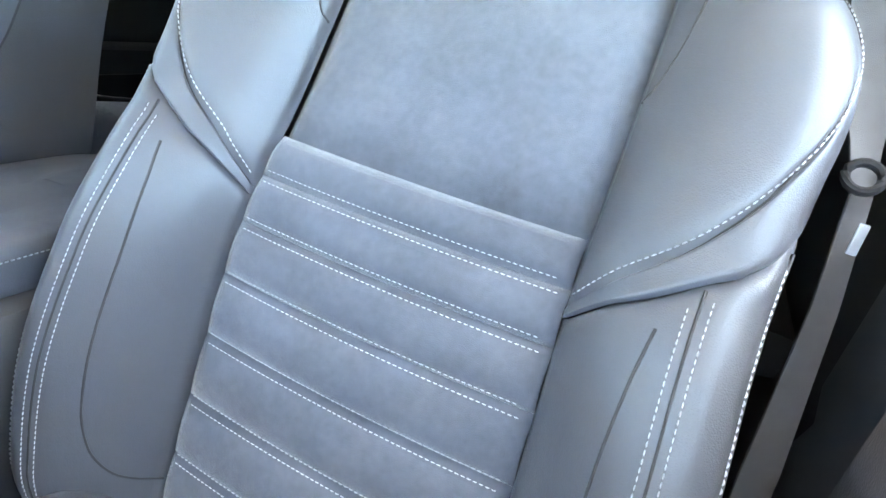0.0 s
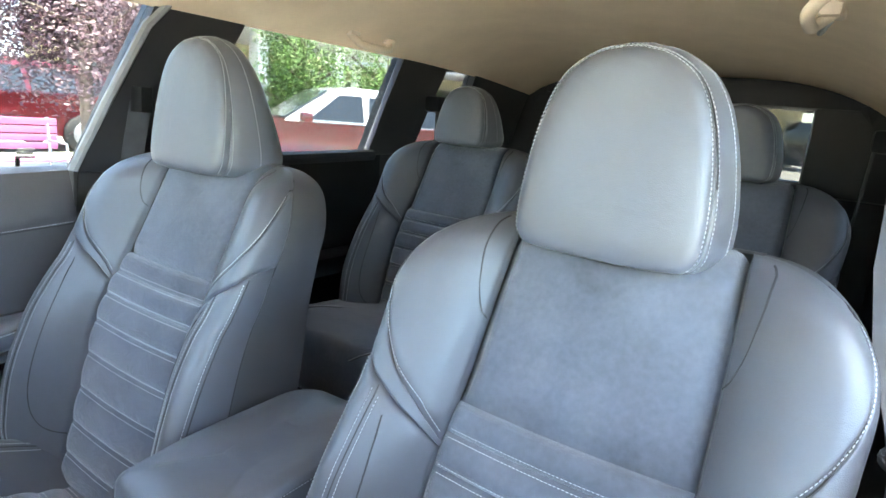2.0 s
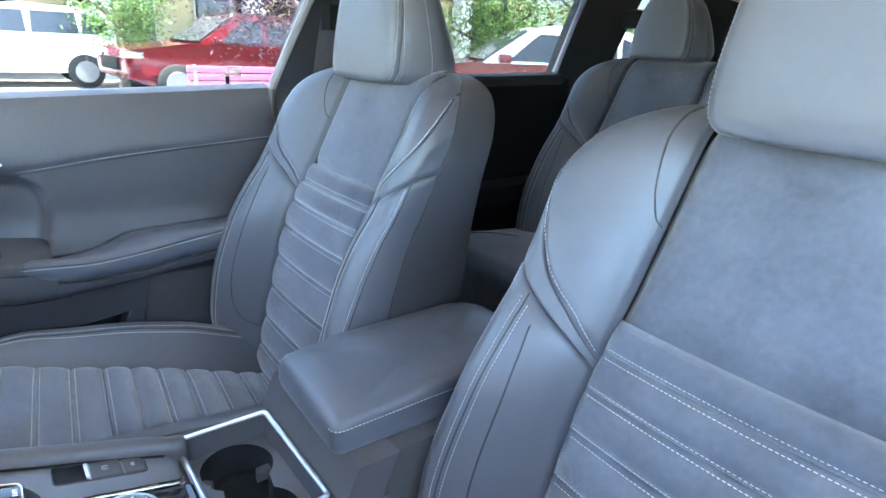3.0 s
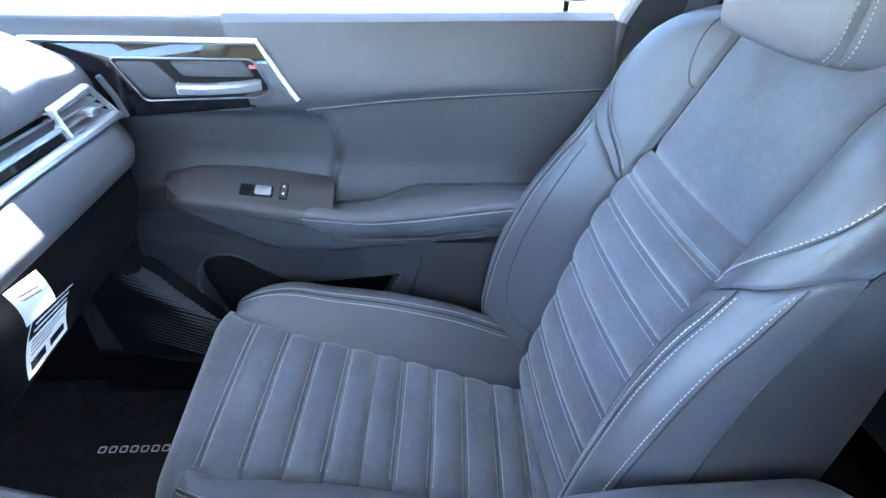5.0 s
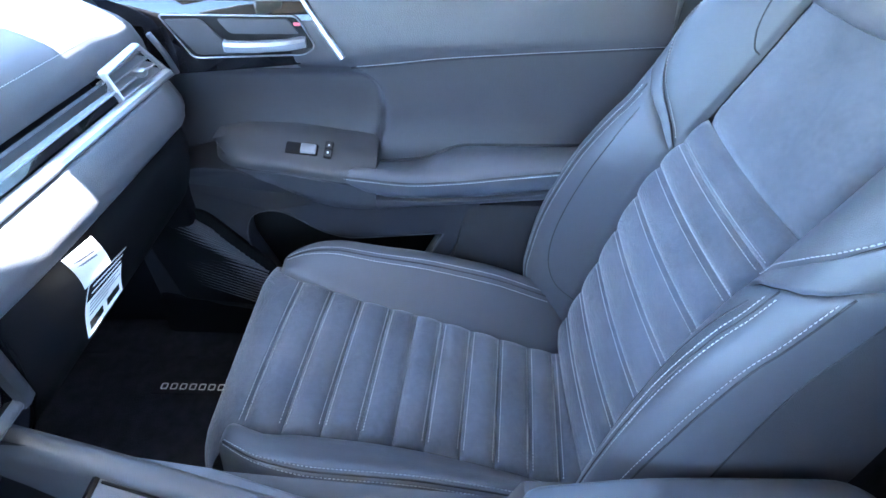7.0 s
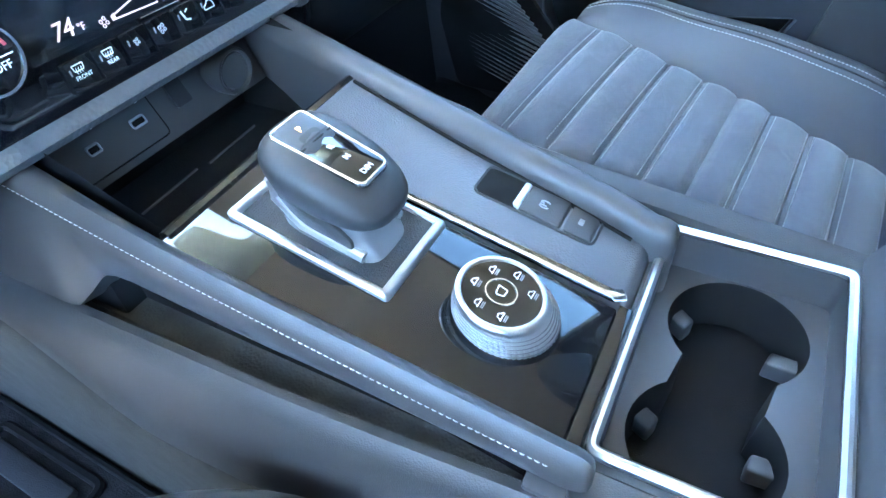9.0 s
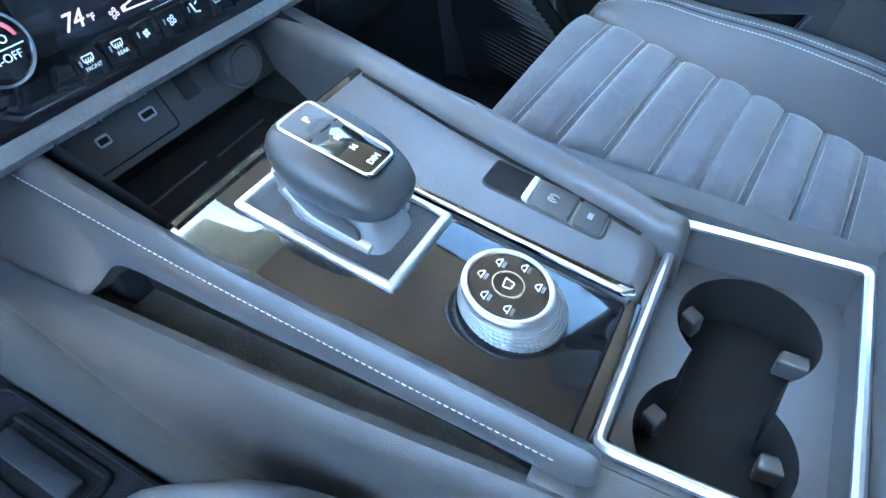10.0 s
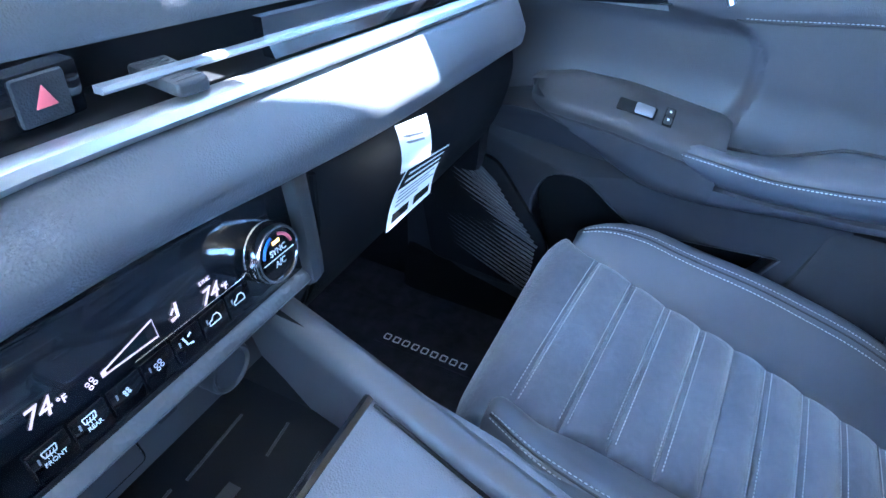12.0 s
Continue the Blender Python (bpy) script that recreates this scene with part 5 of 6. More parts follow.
part("armrest_lid", rings([lid_ring(.955, .428), lid_ring(.985, .432), lid_ring(.998, .440), lid_ring(1.0, .452), lid_ring(.990, .464), lid_ring(.965, .472), lid_ring(.92, .476), lid_ring(.7, .477), lid_ring(.3, .477)]), LEATHER, con, "padded grey leather armrest lid")
stitches("stitching", [Vector((p.x, p.y, .4645 - .003 * sstep((.10 - p.y) / .1))) * 1.0 for p in [LO[i] for i in range(len(LO))] if p.x > .02 and p.y < .31], con, up=(1, -.2, .6), w=.0006)

# ---- dashboard ----
dash = thing("dashboard", "grey padded dashboard with vents and climate controls", "dashboard")
ZL = spline([-.66, -.62, -.45, -.25, -.15, 0, .1, .72], [.548, .554, .562, .572, .582, .598, .600, .600])
ZS = lambda x: .642 + .053 * min(x, 0)
XD0, XD1 = -.652, .72


def dash_sheet(prof, n=40, x0=XD0, x1=XD1):
    return sheet(lambda s, t: prof(x0 + (x1 - x0) * s, t), list(np.linspace(0, 1, n)), list(np.linspace(0, 1, 22)))


def lower_pad(x, t):
    zs, zl = ZS(x) - .004, ZL(x)
    ks = [0, .12, .3, .55, .75, .87, .94, 1]
    ry = spline(ks, [-.480, -.473, -.466, -.456, -.4495, -.4505, -.458, -.50])
    rz = spline(ks, [zs, zs - .002, zs - .010, zs - (zs - zl) * .5, zs - (zs - zl) * .82, zl - .002, zl - .007, zl - .010])
    end = sstep((-.60 - x) / .06)
    return (x, ry(t) - .02 * end, rz(t))


part("lower_pad", dash_sheet(lower_pad, 50), SOFT, dash, "padded grey dash band")
part("pad_end", rings([[(XD0 - dx, -.475 + (p[1] + .475) * k - dy, .585 + (p[2] - .585) * k) for p in [lower_pad(XD0, t) for t in np.linspace(0, 1, 14)]] for dx, k, dy in ((0, 1, 0), (.006, .97, .001), (.012, .90, .004), (.017, .78, .009), (.020, .55, .016))]), SOFT, dash)
part("silver_strip", rings([[(x, y, ZS(x) + z) for y, z in ((-.481, -.004), (-.474, -.0035), (-.4725, 0), (-.475, .0045), (-.483, .006), (-.49, .004))] for x in np.linspace(XD0 - .002, XD1, 30)]), SILVER, dash, "long satin silver strip")


def upper_dash(x, t):
    zs = ZS(x)
    end = sstep((-.56 - x) / .08)
    ks = [0, .08, .18, .32, .5, .75, 1]
    ry = spline(ks, [-.535, -.518, -.517, -.532, -.585, -.80, -1.06])
    rz = spline(ks, [zs + .030, zs + .031, zs + .042, zs + .078, zs + .105, .765, .745])
    return (x, ry(t), rz(t) - .01 * end)


part("dash_top", dash_sheet(upper_dash, 40, -.675, .74), SOFT, dash, "grey padded dash top")
part("dash_end", rings([[upper_dash(-.675, t) for t in np.linspace(0, 1, 14)] + [(-.675, -1.06, .5), (-.675, -.55, .5)],
                        [(-.683, p[1], p[2] - .004) for p in [upper_dash(-.675, t) for t in np.linspace(0, 1, 14)] + [(-.675, -1.06, .5), (-.675, -.55, .5)]]]), SOFT, dash)
# recess coloured black for the shade behind the bars
part("vent_back", dash_sheet(lambda x, t: (x, -.487 - .05 * min(1, t * 2), ZS(x) + .002 + .03 * max(0, t * 2 - 1)), 30), INK, dash, "vent recess with its shade painted black")
# vent bars and trim along the recess
part("vent_bar", rings([[(x, y, ZS(x) + .0165 + z) for y, z in ((-.500, -.002), (-.494, -.002), (-.4925, 0), (-.494, .002), (-.500, .002))] for x in np.linspace(-.528, -.046, 12)]), STEEL, dash, "slim bright vent bar")
part("vent_fascia", rings([[(x, y, ZS(x) + z) for y, z in ((-.506, .019), (-.4985, .019), (-.4995, .031), (-.507, .031))] for x in np.linspace(-.522, -.172, 16)]), CHROME, dash, "mirror-like vent fascia")
part("vent_fascia_low", rings([[(x, y, ZS(x) + z) for y, z in ((-.500, .006), (-.491, .006), (-.495, .014), (-.502, .014))] for x in np.linspace(-.522, -.172, 16)]), GLOSS, dash, "gloss black vent fascia")
VF = lambda a, b, h: (a, -.478 - .55 * (b - .603) + h, b)
part("vent_trim", frame_bar(rounded([(-.522, .612), (-.532, .655), (-.640, .656), (-.664, .600)], .003), .0055, lambda a, b, h: VF(a, b, h - .006), .009, .002), SILVER, dash, "silver end vent frame")
for i in range(4):
    part("vent_vane", rings([[(x, VF(x, z, 0)[1] - d, z + dz) for d, dz in ((.004, -.0012), (.004, .0012), (.022, .003), (.022, .0006))] for x, z in ((-.530 - .001 * i, .618 + .0095 * i), (-.655 + .005 * i, .612 + .0105 * i))]), STEEL, dash, "grey horizontal vent vane")
part("vent_slider", box(-.606, -.590, -.512, -.484, .624, .634, .003), STEEL, dash)
# black plate paints the shade behind the vanes
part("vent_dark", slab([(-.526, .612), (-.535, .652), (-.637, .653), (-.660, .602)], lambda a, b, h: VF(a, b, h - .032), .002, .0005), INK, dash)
part("end_trim", tube([(-.690, -.512, .652), (-.699, -.500, .620), (-.708, -.492, .585)], .0045, 8), SILVER, dash, "silver strip at the dash end")
for dz in (0, .0055):
    stitches("stitching", [(x, upper_dash(x, .30)[1] - dz, upper_dash(x, .30)[2] + .0012 + dz * .5) for x in np.linspace(-.60, .05, 60)], dash, up=(0, .5, 1), w=.0006)
tab = part("vent_tab", slab(rounded([(-.080, -.518), (-.108, -.518), (-.103, -.480), (-.080, -.480)], .004), lambda a, b, h: (a, b, ZS(a) + .009 + h - .10 * (b + .5)), .007, .002), GREYPL, dash, "ridged vent slider")
for i in range(8):
    part("tab_rib", tube([(-.083, -.513 + i * .004, ZS(-.1) + .0165 - .1 * (-.513 + i * .004 + .5)), (-.102, -.513 + i * .004, ZS(-.1) + .0160 - .1 * (-.513 + i * .004 + .5))], .0008, 5), GREYPL, tab)
hz = part("hazard_unit", box(-.046, .050, -.545, -.506, ZS(0) + .002, ZS(0) + .029, .003), GLOSS, dash, "gloss black hazard switch block")
part("hazard_button", box(-.037, -.011, -.509, -.5035, ZS(0) + .004, ZS(0) + .027, .002), PLASTIC, hz, "dark hazard button")
part("warning_triangle", slab([(-.0240 + .0062 * math.cos(radians(a)), ZS(0) + .0155 + .0068 * math.sin(radians(a))) for a in (90, 210, 330)], lambda a, b, h: (a, -.5038 + h, b), .0012, .0002), RED, hz, "red warning triangle")
# centre screen edge above the vents
scr = thing("centre_screen", "black glass touch screen standing on the dashboard", "screen", (.10, -.56, .70))
part("housing", slab(rounded([(-.15, .0), (.15, .0), (.15, .16), (-.15, .16)], .012), lambda a, b, h: (a, h - .02 - .2 * b, b), .022, .004), GLOSS, scr)
part("glass", slab(rounded([(-.14, .008), (.14, .008), (.14, .152), (-.14, .152)], .008), lambda a, b, h: (a, h + .002 - .2 * b, b), .002, .0006), SCREEN, scr)
part("foot", box(-.06, .06, -.06, .0, -.03, .02, .01), PLASTIC, scr)

# climate panel
HY = lambda z: -.470 + .18 * (.53 - z)
hvac = part("climate_panel", slab(rounded([(.150, .485), (.150, .592), (-.147, .578), (-.147, .485)], .006), lambda a, b, h: (a, HY(b) + h - .01, b), .012, .001), GLOSS, dash, "gloss black climate control panel")
part("climate_bezel", rings([[(x, y, z) for y, z in ((-.50, .478), (-.466, .478), (-.4575, .4805), (-.4545, .486), (-.4565, .491), (-.462, .4945), (-.50, .4945))] for x in np.linspace(.165, -.158, 12)]), GRAINED, dash, "grey grained climate bezel")
part("bezel_side", rings([[(-.144, y0 - .006, z), (-.146, y0, z), (-.152, y0 + .002, z), (-.160, y0, z), (-.168, y0 - .010, z), (-.172, y0 - .05, z), (-.150, y0 - .05, z)] for z, y0 in ((.478, -.457), (.484, -.453), (.50, -.454), (.53, -.458), (.56, -.463), (.580, -.466))]), GREYPL, dash, "grey bezel side")
part("display", slab(rounded([(.078, .524), (.078, .576), (-.085, .568), (-.085, .523)], .004), lambda a, b, h: (a, HY(b) + .0022 + h, b), .0008, .0003), SCREEN, hvac, "dark climate display")
HF = lambda a, b, o=.0034: basis((a, HY(b) + o, b), (-1, 0, 0), (0, -.18, 1))
for x, z in ((-.060, .528), (.050, .535)):
    words("74", .0145, HF(x, z), LED, hvac, slant=.28)
    words("\u00b0F", .0062, HF(x - .0125, z - .002), LED, hvac)
words("SYNC", .0035, HF(-.060, .5385), LED, hvac)
LF = lambda a, b, h: (a, HY(b) + .003 + h, b)
part("fan_wedge", frame_bar([(.016, .5285), (-.020, .527), (-.020, .5395), (.016, .5315)], .0009, LF, .0004, .0001), LED, hvac)
part("fan_bar", slab([(.0165, .5285), (.0135, .5285), (.0135, .5325), (.0165, .5315)], LF, .0005, .0001), LED, hvac)
for a in range(4):
    part("fan_mark", frame_bar([(.0225 + .0022 * math.cos(a * 1.571 + t) + .0013 * math.cos(k), .5300 + .0022 * math.sin(a * 1.571 + t) + .0013 * math.sin(k)) for t in (.4,) for k in np.linspace(0, 6.28, 8, endpoint=False)], .0005, LF, .0004, .0001), LED, hvac)
part("seat_mark", tube([LF(-.0365, .539, .0003), LF(-.0355, .5305, .0003), LF(-.0305, .5300, .0003)], .0011, 5), LED, hvac)
part("seat_mark", tube([LF(-.0345, .5365, .0003), LF(-.0315, .5335, .0003)], .0006, 5), LED, hvac)
part("chrome_line", slab([(-.095, .5215), (-.002, .5225), (-.002, .5232), (-.095, .5222)], lambda a, b, h: (a, HY(b) + .002 + h, b), .001, .0003), CHROME, hvac)
for i in range(7):
    x = .0535 - i * .0222
    btn = part("climate_button", slab(rounded([(x - .0106, .5005), (x + .0106, .5005), (x + .0106, .5200), (x - .0106, .5200)], .0015), lambda a, b, h: (a, HY(b) + .0028 + h, b), .0009, .0004), GLOSS, hvac)
    BF = lambda a, b, h: (a, HY(b) + .0037 + h, b)
    zc = .5142
    if i in (2, 3):
        g = .0016 if i == 2 else .0022
        for q in range(4):
            a0 = .5 + q * math.pi / 2
            part("fan_blade", frame_bar([(x + g * math.cos(a0) + g * .62 * math.cos(k), zc - .002 + g * math.sin(a0) + g * .62 * math.sin(k)) for k in np.linspace(0, 2 * math.pi, 8, endpoint=False)], .0005, BF, .0004, .0001), LEGEND, btn)
    elif i == 4:
        part("button_mark", tube([BF(x + .003, zc + .002, .0002), BF(x + .001, zc - .004, .0002), BF(x - .003, zc - .005, .0002)], .0007, 5), LEGEND, btn)
        part("button_mark", tube([BF(x - .003, zc + .002, .0002), BF(x - .0005, zc + .0005, .0002)], .0005, 5), LEGEND, btn)
    elif i > 4:
        part("button_mark", frame_bar(rounded([(x - .0050, zc - .005), (x + .0050, zc - .005), (x + .0048, zc - .002), (x + .0022, zc - .0012), (x + .0008, zc + .001), (x - .0030, zc + .001), (x - .0048, zc - .0015)], .0008), .0006, BF, .0004, .0001), LEGEND, btn)
    else:
        part("button_mark", frame_bar(rounded([(x - .0034, .5125), (x + .0034, .5125), (x + .0042, .5168), (x - .0042, .5168)], .0010), .0006, BF, .0004, .0001), LEGEND, btn)
        for q in (-.0018, 0, .0018):
            part("button_mark", tube([BF(x + q, .5112, .0002), BF(x + q + .0004, .5130, .0002), BF(x + q - .0003, .5150, .0002)], .0003, 4), LEGEND, btn)
    if i < 2:
        words(("FRONT", "REAR")[i], .0036, HF(x - .001, .5088, .0038), LEGEND, btn)
    part("button_lamp", box(x + .0055, x + .0065, HY(.514) + .0036, HY(.514) + .0042, .511, .515), GREYINK, btn)


def climate_knob(cx, cz, top, low, nm):
    o = Vector((cx, HY(cz), cz))
    m = basis(o, (-1, 0, 0), (0, -.18, 1))

    def cir(r, d, n=72, w=0):
        return [m @ Vector(((r + (w if i % 2 else 0)) * math.cos(i * 2 * math.pi / n), (r + (w if i % 2 else 0)) * math.sin(i * 2 * math.pi / n), d)) for i in range(n)]
    k = part("climate_knob", rings([cir(.0215, 0), cir(.0215, .009), cir(.0205, .010)]), CHROME, hvac, nm)
    part("knob_rim", rings([cir(.0210, .008, 72, -.0005), cir(.0212, .012, 72, -.0005), cir(.0208, .019, 72, -.0005), cir(.0196, .0205), cir(.0180, .0205), cir(.0176, .0185)]), CHROME, k, "knurled chrome knob rim")
    part("knob_face", rings([cir(.0177, .018), cir(.0176, .0192), cir(.010, .0196)]), GLOSS, k)
    words(top, .0062, m @ pose(0, .003, .0197), LEGEND, k)
    words(low, .0062, m @ pose(0, -.0062, .0197), LEGEND, k)
    part("split_line", box(-.015, .015, -.0003, .0003, 0, .0004), LEGEND, k).data.transform(m @ pose(0, -.0015, .0195))
    for sg2, mt in ((1, RED), (-1, BLUE)):
        part("heat_arc", tube([m @ Vector((sg2 * .0140 * math.sin(a), .0140 * math.cos(a), .0196)) for a in np.linspace(.25, 1.35, 10)], .0012, 5), mt, k)
    if top == "SYNC":
        part("sync_lamp", box(-.0035, .0035, -.0012, .0012, 0, .0005), AMBER, k).data.transform(m @ pose(0, .0095, .0196))


climate_knob(-.1085, .531, "SYNC", "A/C", "chrome-rimmed temperature knob")
climate_knob(.103, .540, "AUTO", "ON-OFF", "chrome-rimmed temperature knob")
# glove box and underside
def glove(x, t):
    ks = [0, .15, .35, .6, .8, 1]
    ry = spline(ks, [-.475, -.468, -.475, -.50, -.56, -.68])
    rz = spline(ks, [ZL(x) - .008, ZL(x) - .045, .46, .40, .36, .33])
    return (x, ry(t), rz(t))


part("glove_box", dash_sheet(glove, 24, -.63, -.168), DARKPL, dash, "dark glove box lid")
part("glove_gap", tube([(-.172, -.468, .56), (-.173, -.466, .52), (-.174, -.472, .46), (-.176, -.50, .40)], .003, 6), INK, dash)
part("dash_filler", box(-.772, -.684, -1.06, -.545, .50, .655, .008), DARKPL, dash)
part("glove_side", box(-.70, -.63, -.80, -.50, .33, .58, .02), DARKPL, dash)
part("steering_side_panel", dash_sheet(lambda x, t: (x, -.50 - .12 * t, .59 - .28 * t), 16, .165, .72), DARKPL, dash)
part("lower_centre", box(-.165, .118, -.75, -.534, .10, .60, .01), DARKPL, dash)

# hanging paper tag with unreadable print
tag = thing("hang_tag", "white printed hang tag stuck to the glove box edge", "tag", (0, 0, 0))
part("upper_card", sheet(lambda s, t: (-.256 - .050 * s - .012 * t, -.446 + .004 * math.sin(3 * t) + .004 * s, .571 - .006 * s - .050 * t), list(np.linspace(0, 1, 6)), list(np.linspace(0, 1, 8))), WHITE, tag)
TG = lambda s, t, o=0: Vector((-.270 - .068 * s + .030 * t, -.443 + .010 * s - .006 * math.sin(2.5 * t) + o + .003, .527 - .001 * s - .052 * t + .012 * s * (t > .0) * t))
part("lower_card", sheet(lambda s, t: TG(s, t), list(np.linspace(0, 1, 6)), list(np.linspace(0, 1, 8))), WHITE, tag)
part("print_band", sheet(lambda s, t: TG(.01 + .98 * s, .02 + .34 * t, .0008), list(np.linspace(0, 1, 6)), [0, .5, 1]), INK, tag)
for t0 in (.09, .22):
    part("print_bar", sheet(lambda s, t: TG(.10 + .8 * s, t0 + .05 * t, .0014), list(np.linspace(0, 1, 6)), [0, 1]), WHITE, tag)
for t0, s1 in ((.43, .8), (.50, .7), (.57, .85), (.64, .5)):
    part("print_bar", sheet(lambda s, t: TG(.1 + s1 * s, t0 + .03 * t, .0008), list(np.linspace(0, 1, 6)), [0, 1]), GREYINK, tag)
for s0 in (.08, .55):
    part("print_bar", sheet(lambda s, t: TG(s0 + .36 * s, .76 + .14 * t, .0008), list(np.linspace(0, 1, 4)), [0, 1]), INK, tag)
for t0 in (.2, .32):
    part("print_bar", sheet(lambda s, t: (-.264 - .03 * s - .012 * (t0 + .05 * t), -.4445 + .003 * math.sin(3 * t0) + .004 * s, .569 - .006 * s - .050 * (t0 + .05 * t)), [0, 1], [0, 1]), GREYINK, tag)

# floor mat
fm = thing("floor_mat", "black carpet floor mat with a small name badge", "floor mat", group="floor mats")
part("mat", slab(rounded([(-.62, -.86), (-.19, -.86), (-.17, -.36), (-.62, -.36)], .03), lambda a, b, h: (a, b, .004 + h + .3 * sstep((-.86 - b) / .22)), .012, .004), CARPET, fm)
part("badge", box(-.556, -.520, -.62, -.43, .0155, .0168, .0005), CARPET, fm, "black woven badge")
for i in range(9):
    part("badge_bar", frame_bar(rounded([(-.546, -.607 + i * .0185), (-.531, -.607 + i * .0185), (-.531, -.594 + i * .0185), (-.546, -.594 + i * .0185)], .003), .0024, lambda a, b, h: (a, b, .0166 + h), .0012, .0004), LEGEND, fm)
fm2 = thing("floor_mat", "black ribbed driver floor mat", "floor mat", group="floor mats")
part("mat", slab(rounded([(.148, -.88), (.60, -.88), (.62, -.36), (.155, -.36)], .03), lambda a, b, h: (a, b, .004 + h), .016, .004), CARPET, fm2)
part("mat_edge", frame_bar(rounded([(.148, -.88), (.60, -.88), (.62, -.36), (.155, -.36)], .03), .008, lambda a, b, h: (a, b, .018 + h), .005, .002), DARKPL, fm2)
part("heel_pad", frame_bar(rounded([(.168, -.82), (.44, -.82), (.44, -.62), (.168, -.62)], .02), .012, lambda a, b, h: (a, b, .019 + h), .007, .003), DARKPL, fm2, "moulded heel pad rim")
for i in range(5):
    part("pad_rib", slab(rounded([(.190 + i * .048, -.80), (.220 + i * .048, -.80), (.222 + i * .048, -.645), (.192 + i * .048, -.645)], .006), lambda a, b, h: (a, b, .019 + h), .012, .004), PLASTIC, fm2)

# ---- outside ----
ground = structure("ground", "pale sunlit paving of a car park", "ground")
part("paving", sheet(lambda s, t: (-400 + 800 * s, -400 + 800 * t, -.45), list(np.linspace(0, 1, 9)), list(np.linspace(0, 1, 9))), ASPHALT, ground)


def parked_suv(loc, turn, paint, roof, label):
    """A parked estate car: x along its length (front at minus x), y across."""
    root = thing("parked_car", label, "car", loc, "parked cars")
    root.rotation_euler = (0, 0, radians(turn))
    W2 = .92
    lower = [(-2.25, .45), (-2.28, .70), (-2.15, .92), (-1.2, 1.05), (-.9, 1.08), (2.0, 1.12), (2.22, .95), (2.25, .45), (1.75, .30), (-1.9, .30)]
    part("body", rings([[(x * (1 - .03 * k), W2 * s * (1 - .1 * k * k), z) for x, z in lower] for s, k in ((-1, 1), (-.93, 0), (.93, 0), (1, 1))]), paint, root)
    cab = [(-.95, 1.05), (-.15, 1.58), (.2, 1.66), (1.5, 1.62), (1.95, 1.45), (2.1, 1.08)]
    part("cabin", rings([[(x, y * (1 - .22 * clamp((z - 1.05) / .6)), z) for x, z in cab] for y in (-.88, -.8, .8, .88)]), roof, root)
    for sg in (-1, 1):
        for a, b in ((-.55, .38), (.46, 1.3), (1.36, 1.85)):
            lo, hi = 1.10, 1.52
            pts = [(a, lo), (b, lo), (b - .02, hi if b < 1.5 else 1.40), (max(a + .1, -.02) if a < 0 else a + .03, hi)]
            part("side_window", rings([[(x, sg * (.885 + o) * (1 - .22 * clamp((z - 1.05) / .6)), z) for x, z in pts] for o in (0, .012)]), CARGLASS, root)
        part("door_mirror", box(-.72, -.52, sg * .93 - .10, sg * .93 + .10, 1.06, 1.20, .04), paint, root)
        for wx in (-1.42, 1.35):
            wh = part("wheel", rings([[(wx + r * math.cos(k), sg * y, .34 + r * math.sin(k)) for k in np.linspace(0, 2 * math.pi, 28, endpoint=False)] for r, y in ((.30, .74), (.345, .78), (.345, .92), (.31, .95))]), TYRE, root)
            part("rim", rings([[(wx + r * math.cos(k), sg * y, .34 + r * math.sin(k)) for k in np.linspace(0, 2 * math.pi, 20, endpoint=False)] for r, y in ((.23, .94), (.22, .957), (.05, .962))]), STEEL, wh)
        part("headlamp", box(-2.26, -1.95, sg * .72 - .16, sg * .72 + .16, .78, .90, .03), CHROME, root)
    part("windscreen", rings([[(x - .02 * o, y, z + .02 * o) for x, y, z in ((-.90, -.74, 1.09), (-.90, .74, 1.09), (-.20, .64, 1.56), (-.20, -.64, 1.56))] for o in (0, 1)]), CARGLASS, root)
    part("grille", box(-2.31, -2.2, -.5, .5, .55, .78, .03), DARKPL, root)
    return root


parked_suv((-7.1, 7.4, -.45), 62, REDPAINT, WHITEPAINT, "parked red estate car with a white roof")
parked_suv((-12.5, 4.1, -.45), 96, REDPAINT, REDPAINT, "parked dark red estate car")
parked_suv((-15.5, .4, -.45), 90, WHITEPAINT, WHITEPAINT, "parked white estate car by the building")
parked_suv((-17.0, -4.6, -.45), 90, WHITEPAINT, WHITEPAINT, "parked white estate car by the building")
parked_suv((-21.0, -8.4, -.45), 90, REDPAINT, REDPAINT, "parked red estate car by the building")

bench = thing("park_bench", "pink painted slatted metal bench", "bench", (-7.2, 2.55, -.45))
for i in range(5):
    part("seat_slat", box(-.22 + i * .09, -.15 + i * .09, -.65, .65, .42, .445, .006), PINK, bench)
for i in range(4):
    part("back_slat", box(-.30, -.275, -.65, .65, .52 + i * .095, .60 + i * .095, .006), PINK, bench)
for y in (-.55, .55):
    part("leg", tube([(.2, y, 0), (.2, y, .42), (-.25, y, .42), (-.30, y, .9)], .02, 8), STEEL, bench)
    part("leg", tube([(-.25, y, .42), (-.25, y, 0)], .02, 8), STEEL, bench)
    part("arm", tube([(-.28, y, .62), (.18, y, .62), (.2, y, .42)], .015, 8), STEEL, bench)


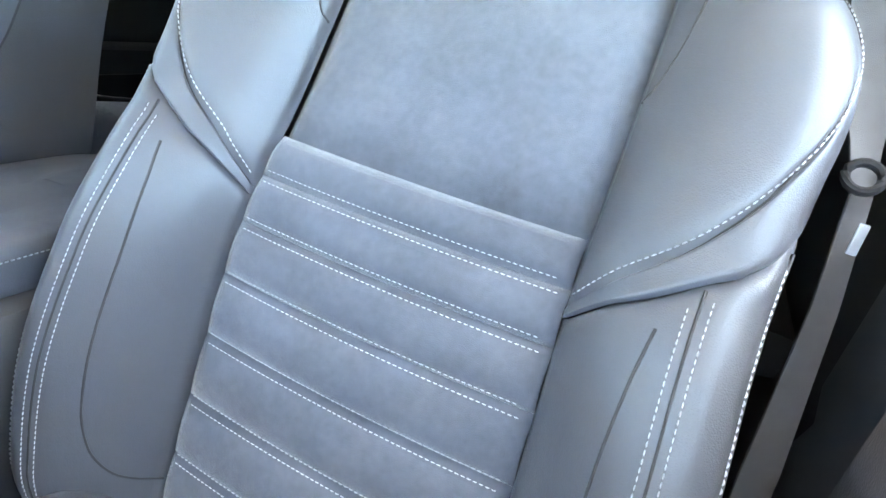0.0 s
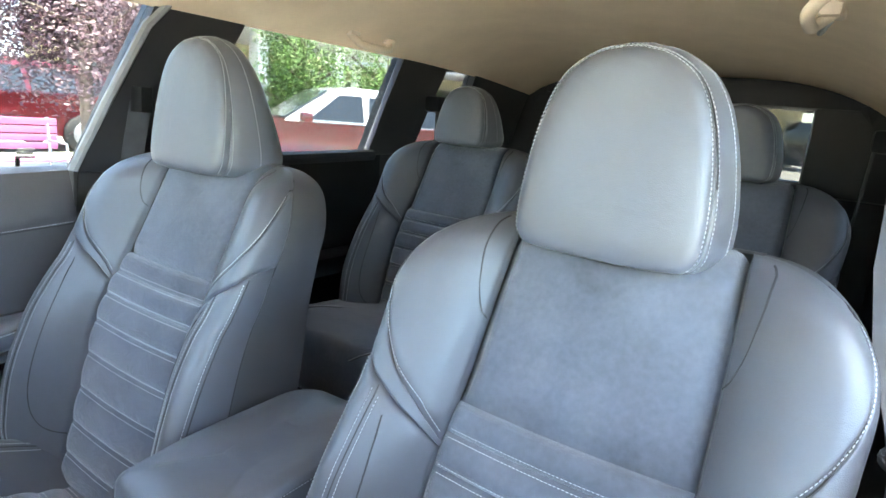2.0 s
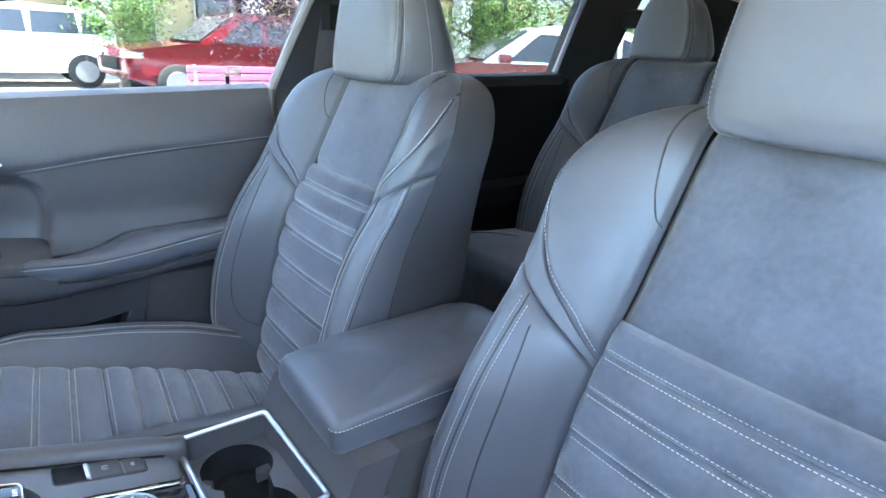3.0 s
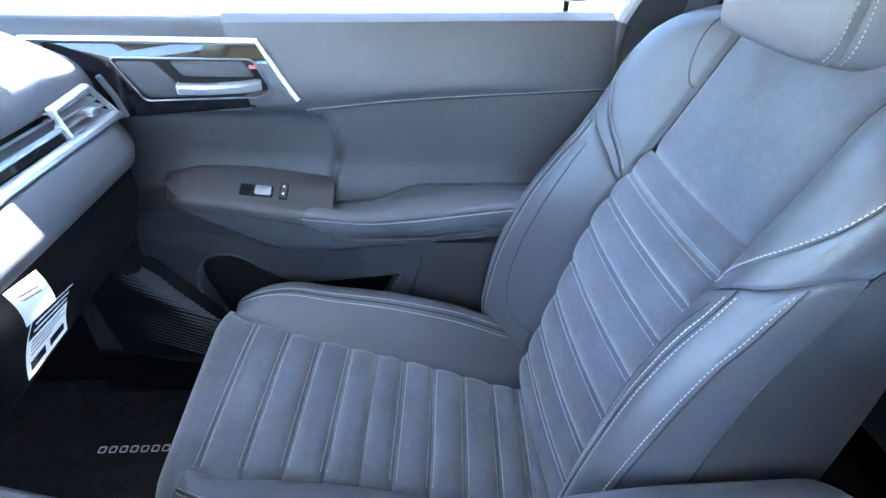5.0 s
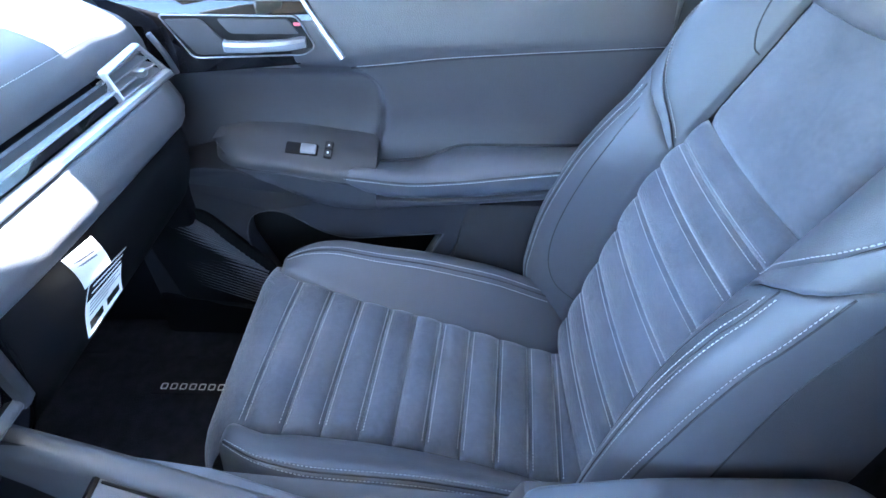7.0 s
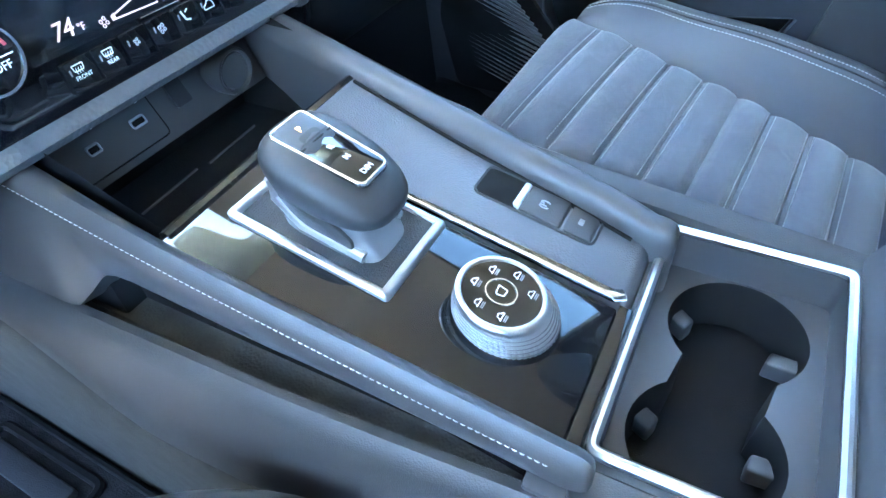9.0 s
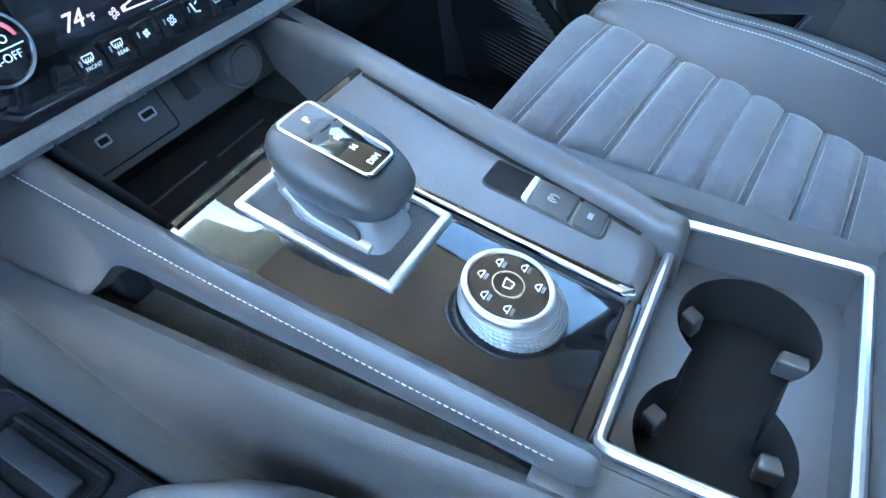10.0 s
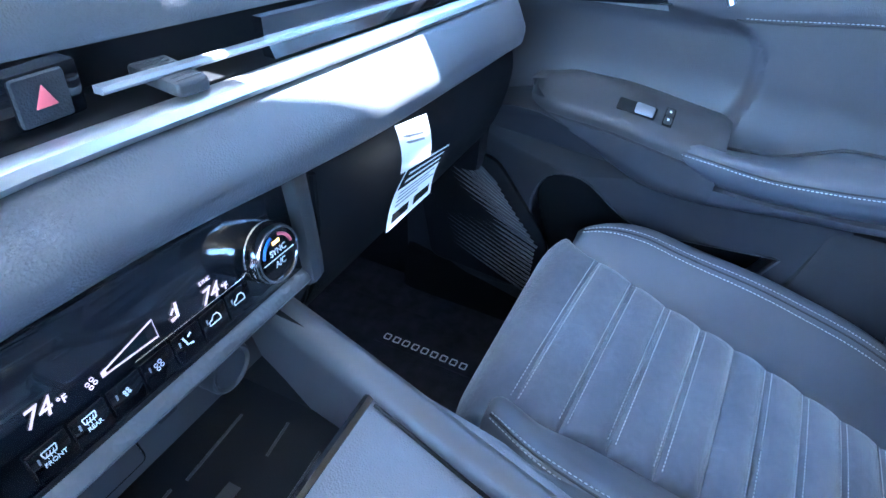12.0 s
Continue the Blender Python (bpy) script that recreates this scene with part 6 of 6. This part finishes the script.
def tree(loc, height, spread, leaf, n, label, seed, base=.35):
    rng = random.Random(seed)
    root = thing("tree", label, "tree", loc, "trees")
    part("trunk", rings([[(r * math.cos(k) + .05 * math.sin(z * 2), r * math.sin(k), z) for k in np.linspace(0, 2 * math.pi, 10, endpoint=False)] for r, z in ((.13, 0), (.10, .3), (.085, height * .4), (.05, height * .7), (.02, height * .95))]), BARK, root)
    tips = []
    for i in range(14):
        a, z0 = rng.uniform(0, 6.28), height * rng.uniform(base, .8)
        r = spread * rng.uniform(.5, 1.0) * (1.15 - .6 * z0 / height)
        tip = Vector((r * math.cos(a), r * math.sin(a), z0 + spread * rng.uniform(.1, .5)))
        part("limb", tube([(0, 0, z0 - .1), tuple(tip * .5 + Vector((0, 0, z0 * .5))), tuple(tip)], .025, 6), BARK, root)
        tips.append(tip)
    bm = bmesh.new()
    for i in range(n):
        c = rng.choice(tips)
        c = c * rng.uniform(.45, 1.05) + Vector((0, 0, c.z * rng.uniform(-.02, .25)))
        c += Vector((rng.gauss(0, .32), rng.gauss(0, .32), rng.gauss(0, .28))) * spread * .42
        u = Vector((rng.gauss(0, 1), rng.gauss(0, 1), rng.gauss(0, .6))).normalized()
        w = u.cross(Vector((rng.gauss(0, 1), rng.gauss(0, 1), 1))).normalized()
        s = rng.uniform(.022, .05)
        bm.faces.new([bm.verts.new(c + p) for p in (-u * s, w * s * .45, u * s, -w * s * .45)])
    part("crown", bm, leaf, root, smooth=False)
    return root


tree((-9.6, 9.2, -.45), 3.0, 1.5, LEAF, 15000, "young green leafy tree behind the parked car", 3)
tree((-9.2, 11.6, -.45), 2.7, 1.4, LEAF, 12000, "young green leafy tree behind the parked car", 5)
tree((-8.8, 4.2, -.45), 4.2, 2.3, PLUM, 34000, "purple-leaved plum tree with hanging crown", 7, .42)
tree((-14.2, 2.4, -.45), 3.6, 1.4, LEAF, 8000, "green tree beside the building", 9)


def showroom(loc, turn):
    root = thing("showroom_building", "white showroom with a deep canopy on columns", "building", loc)
    root.rotation_euler = (0, 0, radians(turn))
    part("wall", box(-6, -5.6, -16, 22, 0, 5.0, .02), STUCCO_Y, root)
    part("roof", box(-7, .8, -17, 23, 3.6, 4.6, .04), STUCCO, root, "white flat canopy")
    for i in range(10):
        part("column", box(-.25, .25, -14.2 + i * 3.9, -13.7 + i * 3.9, 0, 3.6, .03), STUCCO, root)
        w = part("window", box(-5.62, -5.5, -14 + i * 3.9, -11.5 + i * 3.9, .2, 2.9, .01), CARGLASS, root)
        part("frame", frame_bar([(-14.06 + i * 3.9, .14), (-11.44 + i * 3.9, .14), (-11.44 + i * 3.9, 2.96), (-14.06 + i * 3.9, 2.96)], .09, lambda a, b, h: (-5.52 + h, a, b), .06, .01), STUCCO, w)
    return root


showroom((-17.5, 1.0, -.45), 0)
showroom((-19.0, 30.0, -.45), -62)
